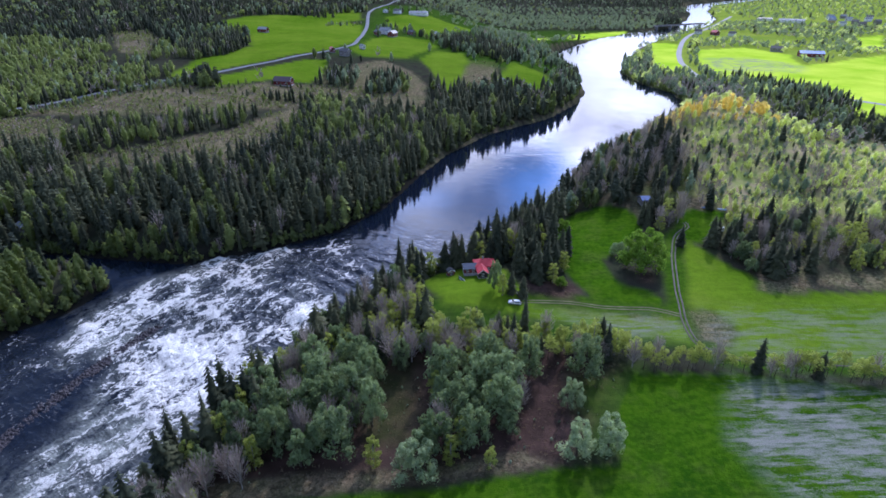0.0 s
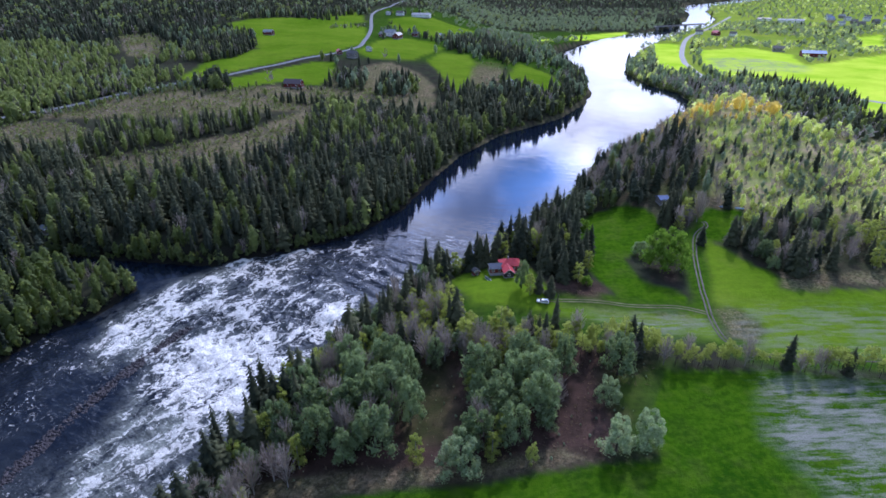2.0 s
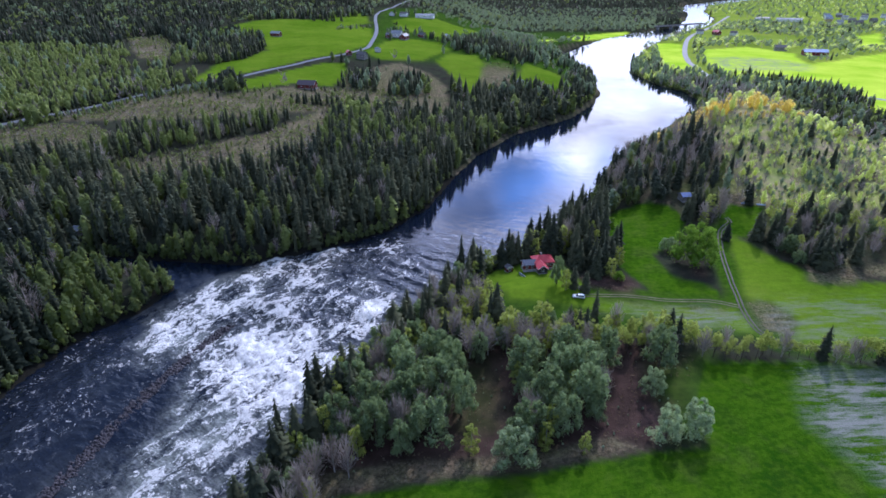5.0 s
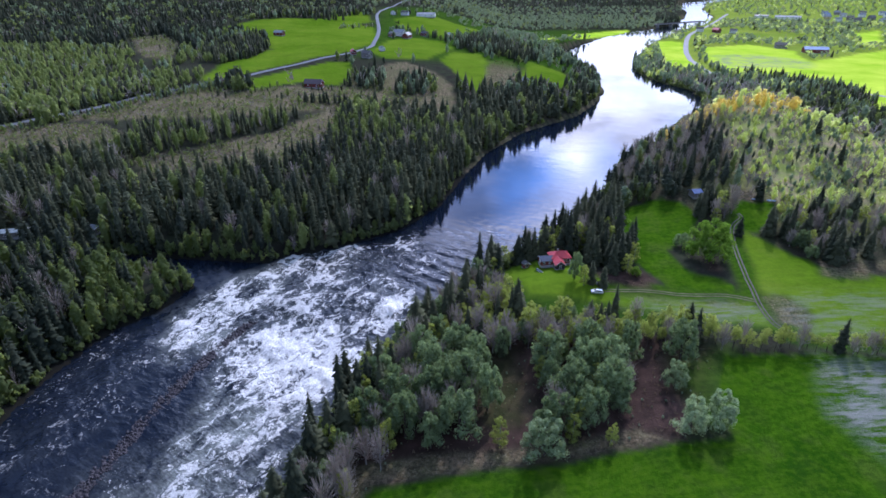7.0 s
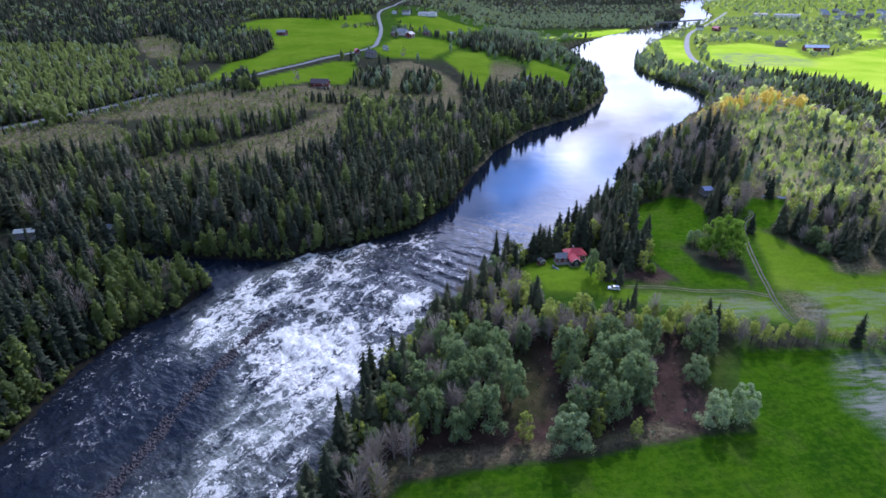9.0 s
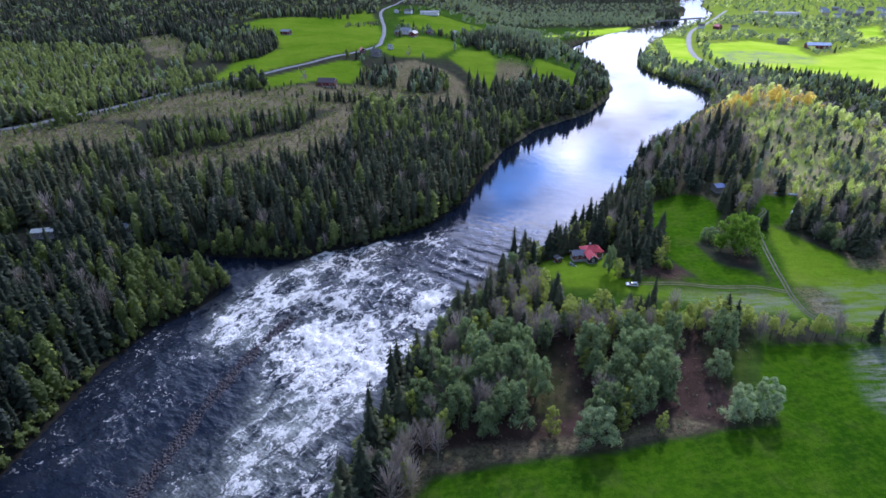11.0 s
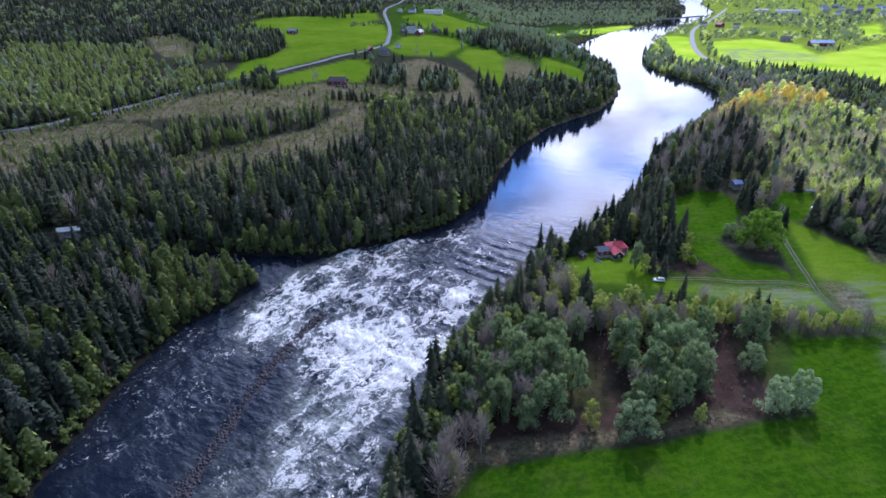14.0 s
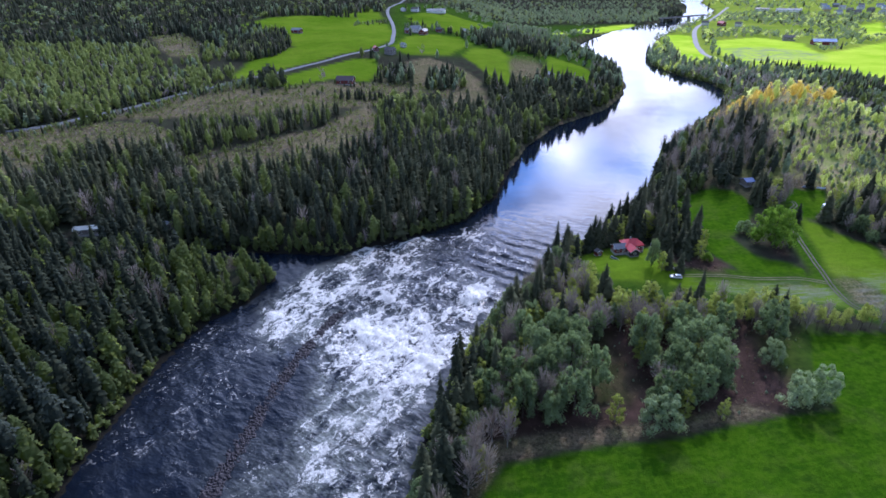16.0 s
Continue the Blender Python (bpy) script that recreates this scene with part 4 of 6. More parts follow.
    kind = np.where((kind == 0) & (g.random(len(x)) < np.where(left, 0.12 + 0.4 * smooth(0.40, 0.62, fbm(x, y, 60, 19)), np.where(slope, 0.9, np.where(y > 250, 0.5, 0.0)))), 6, kind)
    tall = 0.62 + 0.5 * g.random(len(x)) + 0.22 * (mixn - 0.5)
    tall *= np.where(young, 0.8, 1.0) * np.where(heath > 0.12, 0.14 + 0.5 * g.random(len(x)) ** 2, 1.0) * np.where(left, 1.0, np.where((hill > 0.25) & (kind == 0), np.where(x < 135, 1.15, 0.85), 0.95))
    tall *= np.where(slope & (kind != 0), 0.3 + 0.34 * g.random(len(x)), 1.0) * np.where(kind == 3, 0.8, 1.0)
    tall *= np.where(left & (heath < 0.12) & ~young & (y < 560), 1.25, 1.0)
    tall *= np.where(left, 0.62 + 0.38 * smooth(12, 60, np.hypot(x + 134, y - 200)), 1.0)
    tall *= np.where(strip, 0.72, 1.0)
    wide = tall * (0.85 + 0.6 * g.random(len(x))) * np.where(slope | (kind == 3), 1.3, np.where(~left & (y < 420), 1.25, 1.0))
    # Tone also paints light: near-left woods darkened as shaded, hill and far plain lifted.
    turn, tone = g.random(len(x)) * 6.3, np.clip(0.6 * g.random(len(x)) ** 1.4 + 0.85 * (fbm(x, y, 55, 15) - 0.25) + 0.2 * ((hill > 0.2) & ~front) + 0.25 * far_plain + 0.4 * young - 0.35 * (left & (y > 640) & (x < -150)) - np.where(kind == 1, 0.55, 0.75) * (left & (y < 225)) + 0.12 * (left & (y > 240) & (y < 480)), 0, 1)
    names = ("spruce_forest", "birch_woods", "bare_woods", "budding_woods", "willow_woods", "aspen_woods", "pine_woods")
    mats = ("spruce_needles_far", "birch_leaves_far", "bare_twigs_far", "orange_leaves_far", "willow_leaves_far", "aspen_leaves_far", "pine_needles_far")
    labels = ("dense dark green spruce forest covering the valley side", "fresh green spring birches among dark spruces",
              "leafless greyish brown birches among green trees", "birches with orange budding leaves on a wooded hill",
              "grey-green willows and aspens along fields and river, tinted for haze", "young aspens on hill and plain, pale green lightened for glare and haze", "round-crowned dark green pines among the spruces")
    for q in range(7):
        forms = kinds[(0, 1, 2, 3, 1, 1, 4)[q]]
        which = (g.random(len(x)) * len(forms)).astype(int)
        for m in range(len(forms)):
            k = (kind == q) & (which == m)
            if k.any():
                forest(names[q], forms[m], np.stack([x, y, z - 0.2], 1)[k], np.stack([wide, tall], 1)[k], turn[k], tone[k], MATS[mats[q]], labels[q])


plant(4.7, 60, 430, 1, (SPRUCE_MID, LEAF_MID, TWIG_MID, LEAF_MID, PINE_MID), "near")
plant(6.6, 430, 850, 2, (SPRUCE_FAR, LEAF_FAR, TWIG_FAR, LEAF_FAR, LEAF_FAR), "mid")
plant(11.5, 850, 1500, 3, (SPRUCE_DIM, LEAF_DIM, TWIG_FAR, LEAF_DIM, LEAF_DIM), "far")
plant(22.0, 1500, 2700, 4, (SPRUCE_DIM, LEAF_DIM, TWIG_FAR, LEAF_DIM, LEAF_DIM), "horizon")


def grove(outline, step, seed, shares, tall, forms, label):
    """A stand of trees within an outline: shares of spruce, birch, bare and grey-green trees."""
    g = rng(seed)
    xs, ys = [p[0] for p in outline], [p[1] for p in outline]
    x, y = np.meshgrid(np.arange(min(xs), max(xs), step), np.arange(min(ys), max(ys), step))
    x, y = x.ravel() + (g.random(x.size) - 0.5) * step, y.ravel() + (g.random(y.size) - 0.5) * step
    k = inside(x, y, outline) & (river(x, y)[0] > 1)
    x, y = x[k], y[k]
    pick, edge = g.random(len(x)), np.cumsum(shares)
    for q, (name, mat) in enumerate((("spruce_grove", "spruce_needles_far"), ("birch_grove", "birch_leaves_far"), ("bare_grove", "bare_twigs_far"), ("willow_grove", "willow_leaves_far"))):
        k = (pick < edge[q]) & (pick >= (edge[q - 1] if q else 0))
        if k.any():
            t = tall * (0.7 + 0.5 * g.random(k.sum()))
            forest(name, forms[q], np.stack([x, y, height(x, y) - 0.2], 1)[k], np.stack([t * (0.9 + 0.4 * g.random(k.sum())), t], 1), g.random(k.sum()) * 6.3, g.random(k.sum()), MATS[mat], label, "grove")


DISTANT = (SPRUCE_FAR[0], LEAF_FAR[0], TWIG_FAR[0], LEAF_FAR[1])
grove([(304, 636), (330, 650), (372, 560), (345, 470), (310, 430), (296, 440), (322, 520)], 6.0, 61, (0.46, 0.14, 0.1, 0.3), 0.85, DISTANT, "dark spruces lining the near edge of a bright field")
grove([(-2, 700), (30, 690), (72, 652), (90, 690), (60, 790), (20, 800), (0, 760)], 6.0, 62, (0.85, 0.05, 0.03, 0.07), 1.0, DISTANT, "dense dark spruce grove between two fields")
grove([(-110, 496), (-76, 493), (-77, 540), (-106, 543)], 5.5, 63, (0.35, 0.15, 0.15, 0.35), 0.9, DISTANT, "mixed grey-green grove below the farm fields")
grove([(-66, 482), (-28, 491), (-29, 536), (-62, 534)], 5.5, 74, (0.6, 0.1, 0.12, 0.18), 0.95, DISTANT, "dark spruce grove below the farm fields")
grove([(-140, 436), (-98, 446), (-98, 455), (-140, 447)], 4.5, 75, (0.85, 0.1, 0.05, 0.0), 0.65, DISTANT, "young spruces in front of the barn")
grove([(-160, 815), (-118, 845), (-116, 866), (-158, 850)], 7.0, 76, (0.08, 0.1, 0.5, 0.32), 0.5, DISTANT, "bushes and bare trees on a knoll in the field")
grove([(-212, 912), (-160, 904), (-160, 914), (-212, 923)], 8.0, 77, (0.8, 0.0, 0.1, 0.1), 0.9, DISTANT, "row of spruces along the upper field edge")
grove([(-238, 560), (-214, 600), (-212, 640), (-235, 690), (-262, 680), (-270, 600)], 6.0, 64, (0.75, 0.1, 0.08, 0.07), 0.9, DISTANT, "spruce grove reaching into the green field")
grove([(122, 545), (140, 590), (145, 640), (134, 650), (126, 600), (112, 550)], 5.0, 65, (0.75, 0.15, 0.05, 0.05), 0.9, DISTANT, "row of spruces along the river point")
grove([(-262, 446), (-222, 490), (-200, 505), (-180, 475), (-215, 462), (-245, 436)], 5.0, 67, (0.12, 0.3, 0.13, 0.45), 0.5, DISTANT, "rounded willow bushes along the road verge")
grove([(70, 780), (110, 800), (128, 900), (140, 1000), (60, 1010), (40, 880)], 7.0, 68, (0.03, 0.1, 0.2, 0.67), 0.8, DISTANT, "soft grey-green willow woods by the river bend")
grove([(452, 1225), (480, 1262), (520, 1330), (500, 1350), (455, 1290), (432, 1240)], 8.0, 69, (0.95, 0.0, 0.0, 0.05), 1.3, DISTANT, "tall dark spruces beside the far bridge")
grove([(-300, 900), (-190, 945), (-120, 1000), (-140, 1060), (-330, 980)], 9.0, 66, (0.5, 0.2, 0.1, 0.2), 1.0, DISTANT, "mixed woods above the farm field")

grove([(240, 500), (262, 540), (262, 590), (240, 640), (228, 640), (236, 590), (236, 540)], 4.5, 70, (0.2, 0.1, 0.6, 0.1), 0.8, DISTANT, "purplish leafless birches along the far river bank")
grove([(-222, 482), (-250, 446), (-276, 416), (-300, 380), (-330, 350), (-326, 338), (-292, 372), (-268, 404), (-240, 438), (-212, 470)], 4.6, 71, (0.12, 0.5, 0.18, 0.2), 0.42, DISTANT, "low mixed bushes hiding the verge of the road")

grove([(-150, 484), (-128, 476), (-108, 482), (-112, 490), (-130, 484), (-148, 492)], 6.0, 72, (0.8, 0.1, 0.05, 0.05), 0.4, DISTANT, "small dark spruces in front of the barn")
grove([(-258, 452), (-290, 408), (-330, 362), (-342, 352), (-338, 372), (-300, 420), (-268, 462)], 4.2, 73, (0.3, 0.5, 0.1, 0.1), 0.75, DISTANT, "young mixed trees crowding the road verge")

# ---- undergrowth ----
def undergrowth(name, polys, step, seed, form, material, size, label, extra=None):
    """Low shrubs or tufts scattered over outlines."""
    g = rng(seed)
    xs, ys = [], []
    for pts in polys:
        x0, x1, y0, y1 = min(p[0] for p in pts), max(p[0] for p in pts), min(p[1] for p in pts), max(p[1] for p in pts)
        a, b = np.meshgrid(np.arange(x0, x1, step), np.arange(y0, y1, step))
        a, b = a.ravel() + (g.random(a.size) - 0.5) * step, b.ravel() + (g.random(b.size) - 0.5) * step
        k = inside(a, b, pts) & (fbm(a, b, 11, seed) > 0.43)
        xs.append(a[k]), ys.append(b[k])
    x, y = np.concatenate(xs), np.concatenate(ys)
    ok, d, _ = free(x, y)
    x, y = x[ok], y[ok]
    s = size * (0.5 + g.random(len(x)) ** 2)
    forest(name, form, np.stack([x, y, height(x, y) - 0.05], 1), np.stack([s * 1.2, s * 0.8], 1), g.random(len(x)) * 6.3, g.random(len(x)), MATS[material], label, "undergrowth")


undergrowth("shrubs", HEATH[:4], 2.9, 21, LEAF_DIM[0], "birch_leaves_far", 0.25, "low green shrubs and saplings on cleared heath")
SLOPE = [(134, 252), (150, 244), (236, 244), (268, 300), (262, 346), (200, 352), (150, 338), (136, 300)]
undergrowth("saplings", [SLOPE], 2.9, 25, LEAF_FAR[0], "aspen_leaves_far", 0.21, "low yellow-green saplings on the slope, lightened for glare")
undergrowth("grey_saplings", [SLOPE], 4.0, 26, LEAF_FAR[1], "willow_leaves_far", 0.3, "grey-green willow scrub on the sunlit slope")
undergrowth("dead_brush", HEATH[:4], 3.2, 22, TWIG_FAR[0], "bare_twigs_far", 0.2, "grey felled brushwood scattered over cleared heath")
undergrowth("dry_tufts", BROWN + HEATH[4:11], 1.8, 23, twig_form(7, 88, 11, 5.0, 0.5), "dry_grass_far", 0.075, "tufts of dry brown grass under the trees")
undergrowth("low_shrubs", BROWN[:1], 4.5, 24, LEAF_FAR[1], "willow_leaves_far", 0.10, "low green undergrowth beneath the willows")


def shore_bushes(line, y0, y1, seed):
    g, x, y = rng(seed), [], []
    for (ax, ay), (bx, by) in zip(line, line[1:]):
        n = int(math.hypot(bx - ax, by - ay) / 0.55)
        u = g.random(n)
        x.append(ax + (bx - ax) * u), y.append(ay + (by - ay) * u)
    x, y = np.concatenate(x), np.concatenate(y)
    x, y = x + g.normal(size=len(x)) * 2.6, y + g.normal(size=len(y)) * 2.6
    ok, d, _ = free(x, y)
    ok &= (d < 7) & (y > y0) & (y < y1)
    x, y = x[ok], y[ok]
    s = 0.2 + 0.42 * g.random(len(x)) ** 1.5
    forest("shore_bushes", LEAF_FAR[0], np.stack([x, y, height(x, y) - 0.3], 1), np.stack([s * 1.3, s], 1), g.random(len(x)) * 6.3, 0.3 * g.random(len(x)), MATS["birch_leaves_far"],
           "dark green bushes overhanging the river bank", "bushes")


shore_bushes(LEFT_BANK[1:31], 60, 900, 41)
shore_bushes(RIGHT_BANK[1:19], 70, 700, 42)


# ---- single trees of the east bank ----
def part(name, bm, material, parent, label=""):
    """Link a bmesh as one mesh object under a thing or a part."""
    mesh = bpy.data.meshes.new(name)
    bm.to_mesh(mesh)
    bm.free()
    mesh.materials.append(MATS[material] if isinstance(material, str) else material)
    ob = new(name, mesh)
    ob.parent = parent
    return tagged(ob, label) if label else ob


def tree_model(name, crown, trunk, leaf, bark, label, category, group, limbs=()):
    base = new(name)
    for key, form, mat in (("trunk", trunk, bark), ("crown", crown, leaf), *(("limb", q, bark) for q in limbs)):
        ob = new(key, sheet(key, form[0], form[1], MATS[mat], None, False))
        ob.parent = base
    base.location = (0, -900, -200)
    return tagged(base, label, category, group)


GROUP = "trees on the east bank"
MODELS = {
    "spruce": [tree_model("spruce_tree", spruce_form(140, 100 + k, 16, 2.6 + 0.3 * k, 8), trunk_form(15, 0.22), "spruce_needles", "bark",
                          "dark green spruce with drooping branches on the river bank", "tree", GROUP) for k in range(4)],
    "willow": [tree_model("willow_tree", leaf_form(3000, 0.22, 110 + k, 10, 4.6, 26 + 2 * k, 0.05), trunk_form(7, 0.3), "willow_leaves", "bark",
                          "grey-green leafy willow with a rounded crown", "tree", GROUP) for k in range(5)],
    "round_willow": [tree_model("willow_bush", leaf_form(3400, 0.19, 170 + k, 10, 3.6, 34, 0.0), trunk_form(6, 0.25), "pale_willow", "bark",
                                "dense round pale grey-green willow beside the field", "tree", GROUP) for k in range(3)],
    "birch": [tree_model("birch_tree", leaf_form(1300, 0.2, 120 + k, 10, 2.5, 24, -0.02), trunk_form(9, 0.16), "birch_leaves", "pale_bark",
                         "slender birch with fresh yellow-green spring leaves", "tree", GROUP) for k in range(3)],
    "sapling": [tree_model("young_birch", leaf_form(820, 0.17, 160 + k, 10, 1.9, 20, 0.3, False), trunk_form(9.5, 0.1), "birch_leaves", "bark",
                           "thin young birch with sparse yellow-green leaves and dark stem", "tree", GROUP, [limb_form(8, 0.04, q, k + 5) for q in range(3)]) for k in range(4)],
    "bare": [tree_model("bare_birch", twig_form(150, 130 + k, 11, 2.6, 0.045), trunk_form(10, 0.15), "bare_twigs", "pale_bark",
                        "leafless greyish birch with fine bare twigs", "tree", GROUP, [limb_form(10, 0.06, q, k) for q in range(4)]) for k in range(3)],
    "bush": [tree_model("bush", leaf_form(900, 0.2, 140 + k, 4, 2.5, 10, 0.0), trunk_form(2, 0.1), "meadow_leaves", "bark",
                        "low rounded green bush beside the meadow", "bush", GROUP) for k in range(2)],
    "oak": [tree_model("broad_tree", leaf_form(5800, 0.3, 151, 15, 7.8, 40, 0.0), trunk_form(11, 0.55, 8), "meadow_leaves", "bark",
                       "wide rounded leafy green tree standing in the meadow", "tree", GROUP, [limb_form(11, 0.22, q, 3) for q in range(5)])],
}
SIZE = {"spruce": (16, 2.9), "willow": (10, 4.6), "round_willow": (10, 4.1), "birch": (10, 2.6), "sapling": (10, 1.9), "bare": (11, 2.6), "bush": (4, 2.6), "oak": (15, 8.6)}
planted = rng(77)
SPOTS = []


def stand(kind, x, y, tall, reach):
    """Plant one tree of a kind with its height and crown radius."""
    forms = MODELS[kind]
    m = forms[int(planted.random() * len(forms))]
    h, w = SIZE[kind]
    tall += 0.75 * float(fall(x, y)) * (kind != "bush")
    reach *= 1.0 + 0.03 * float(fall(x, y))
    place = Matrix.LocRotScale((x, y, float(height(x, y)) - 0.1), Euler((0, 0, planted.random() * 6.3)), (reach / w, reach / w, tall / h))
    SPOTS.append((x, y, reach))
    return copy_thing(m, place)


stand("round_willow", -6.5, 101.5, 13.0, 6.2)
for x, y, tall, r in [(34.5, 106.5, 12.5, 5.2), (43.0, 108.0, 13.0, 5.3), (36.5, 123.5, 11.5, 4.0)]:
    stand("round_willow", x, y, tall, r)
for x, y, r in [(5, 120, 6.6), (17, 129, 6.8), (16, 119, 6.2), (-2, 109, 5.0), (0, 135, 5.6), (14, 138, 6.2), (-29, 110, 6.2), (-26, 127, 5.9), (-36, 130, 6.0),
                (-47, 119, 6.0), (-55, 112, 4.6), (-37, 119, 5.2), (-28, 140, 5.8), (-40, 140, 5.0), (43, 136, 5.4), (-20, 120, 4.2), (8, 111, 4.8), (-52, 126, 4.6), (-44, 110, 4.4), (-33, 122, 4.4), (-22, 134, 4.6), (10, 130, 5.0), (26, 136, 4.6)]:
    stand("willow", x, y, 11.0 + 0.7 * r + planted.random() * 2.5, r * 1.03)
for x, y, r in [(-54, 101, 3.4), (-62, 84, 3.8), (-66, 90, 3.0), (-52, 109, 2.8), (-16, 145, 3.8), (-10, 146, 3.4), (-21, 150, 3.4), (-44, 127, 3.2), (-34, 136, 3.2), (59, 141, 2.6), (-49, 115, 3.0), (-41, 123, 3.2), (-31, 117, 3.0), (-24, 131, 3.2), (-60, 92, 3.0), (-57, 88, 2.6), (-50, 99, 2.6), (-38, 113, 2.8), (-46, 134, 3.2), (4, 142, 3.4), (22, 124, 3.0), (-58, 97, 3.0)]:
    stand("bare", x, y, 9 + 3 * planted.random(), r)
stand("birch", 21.6, 176.2, 10.0, 2.5)
stand("willow", 19.0, 180.0, 13.5, 2.8)
for x, y, r in [(36, 187.5, 2.7), (40, 192, 3.0), (44, 197, 2.8), (48, 205, 3.0), (37, 195, 2.8), (52, 212, 2.8)]:
    stand("spruce", x, y, 5.4 * r, r)
for x, y, r in [(105, 243, 4.2), (174, 219, 4.6), (166, 200, 3.6), (-3, 150, 4.2), (9, 156, 3.8), (23, 147, 3.4), (48, 148, 4.0), (55, 147, 3.6),
                (12, 104, 1.9), (2, 106, 2.7), (-18, 106, 2.6), (-58, 90, 2.4), (42, 188, 3.0), (48, 198, 3.2), (30, 150, 3.0), (-10, 153, 3.2)]:
    stand("birch", x, y, 3.2 + 2.3 * r, r)
for x, y, r in [(29, 176, 2.0), (25, 178, 2.2), (148, 200, 3.2), (131, 195, 3.6), (114, 136, 2.3), (18, 153, 2.5), (31, 146, 1.7), (116, 220, 3.2), (103, 220, 2.2), (11, 158, 2.1),
                (-13, 144, 2.0), (136, 197, 3.0), (120, 224, 2.6), (154, 214, 2.6), (176, 204, 2.4), (96, 243, 2.8), (92, 240, 2.8), (100, 250, 3.0)]:
    stand("spruce", x, y, 4.6 * r, r)
stand("oak", 80.5, 200.5, 18.5, 10.4)
stand("bush", 45, 186, 4.2, 3.0)
stand("bush", 56, 239, 5.5, 4.6)
stand("willow", 74, 212, 7, 4.2)

# woods by stretches of the plan: outline, spacing, shares of the kinds, height of the spruces
STRETCHES = [
    ([(-58, 96), (-50, 104), (-24, 105), (-21, 140), (-36, 148), (-48, 128)], 5.0, (0.06, 0.44, 0.16, 0.34), 14.0),
    ([(-6, 107), (22, 114), (24, 140), (-4, 142)], 6.0, (0.05, 0.6, 0.2, 0.15), 13.5),
    ([(-82, 30), (-74, 83), (-69, 105), (-59, 131), (-43, 160), (-21, 188), (-10, 184), (-34, 150), (-48, 128), (-56, 104), (-60, 84), (-64, 30)], 4.5, (0.66, 0.1, 0.12, 0.12), 17.0),
    ([(-36, 148), (-20, 142), (24, 142), (42, 150), (28, 155), (0, 160), (-14, 182), (-24, 176)], 4.0, (0.15, 0.08, 0.50, 0.27), 14.0),
    ([(-21, 188), (-10, 186), (-6, 200), (14, 204), (30, 206), (46, 214), (60, 250), (50, 262), (24, 233), (0, 212)], 4.1, (0.80, 0.0, 0.14, 0.06), 18.5),
    ([(27, 182), (40, 196), (48, 214), (34, 212), (26, 200), (23, 190)], 4.4, (0.75, 0.0, 0.2, 0.05), 15.0),
    ([(119, 203), (124, 196), (137, 192), (158, 224), (165, 240), (133, 240), (122, 222)], 4.6, (0.34, 0.16, 0.2, 0.3), 13.0),
    ([(90, 238), (101, 233), (111, 240), (104, 246), (92, 250)], 5.0, (0.6, 0.0, 0.3, 0.1), 13.0),
    ([(60, 139), (90, 138.5), (132, 132), (200, 125), (200, 129), (132, 137), (92, 142), (64, 147)], 3.0, (0.03, 0.03, 0.87, 0.07), 12.0, "sapling"),
    ([(30, 142), (60, 142), (64, 150), (44, 156)], 3.0, (0.05, 0.0, 0.80, 0.15), 12.0, "sapling"),
    ([(150, 205), (200, 196), (230, 238), (170, 238)], 5.5, (0.12, 0.05, 0.55, 0.28), 11.0),
]
for pts, step, shares, tall, *slim in STRETCHES:
    x0, x1, y0, y1 = min(p[0] for p in pts), max(p[0] for p in pts), min(p[1] for p in pts), max(p[1] for p in pts)
    xs, ys = np.meshgrid(np.arange(x0, x1, step), np.arange(y0, y1, step))
    xs = xs.ravel() + (planted.random(xs.size) - 0.5) * step * 0.9
    ys = ys.ravel() + (planted.random(ys.size) - 0.5) * step * 0.9
    ok, _, _ = free(xs, ys)
    ok &= inside(xs, ys, pts)
    for x, y in zip(xs[ok], ys[ok]):
        if any((x - a) ** 2 + (y - b) ** 2 < (0.55 * r) ** 2 for a, b, r in SPOTS[:75]):
            continue
        u, s = planted.random(), 0.75 + 0.5 * planted.random()
        if u < shares[0]:
            stand("spruce", x, y, tall * s, (0.12 * tall + 1.0) * (0.7 + 0.65 * planted.random()))
        elif u < shares[0] + shares[1]:
            stand("willow", x, y, 0.7 * tall * s, 3.0 + planted.random())
        elif u < shares[0] + shares[1] + shares[2]:
            stand("sapling" if slim else "birch", x, y, 0.72 * tall * s, (0.1 * tall + 0.5 if slim else 0.11 * tall + 1.0) + 0.6 * planted.random())
        else:
            stand("bare", x, y, 0.72 * tall * s, 0.1 * tall + 0.9 + 0.6 * planted.random())
for forms in MODELS.values():
    for m in forms:
        for o in (*m.children, m):
            bpy.data.objects.remove(o)


# ---- buildings ----
plain("red_boards", (0.17, 0.03, 0.024), 0.8, grain=4.0)
plain("red_roof", (0.42, 0.035, 0.045), 0.45, grain=3.0, vary=0.2)
plain("white_paint", (0.78, 0.78, 0.76), 0.6, grain=3.0, vary=0.08)
plain("black_boards", (0.035, 0.03, 0.03), 0.8, grain=4.0)
plain("grey_roof", (0.2, 0.22, 0.25), 0.75, grain=2.0)
plain("slate_roof", (0.09, 0.105, 0.14), 0.85, grain=2.0)
plain("blue_roof", (0.16, 0.22, 0.36), 0.4, 0.3, grain=2.0)
plain("pale_metal_roof", (0.25, 0.29, 0.30), 0.6, 0.1, grain=2.0, spec=0.3)
plain("dark_blue_roof", (0.09, 0.14, 0.29), 0.7, grain=2.0, spec=0.15)
plain("barn_roof", (0.085, 0.065, 0.075), 0.8, grain=2.0)
plain("dark_roof", (0.06, 0.06, 0.065), 0.6, grain=2.0)
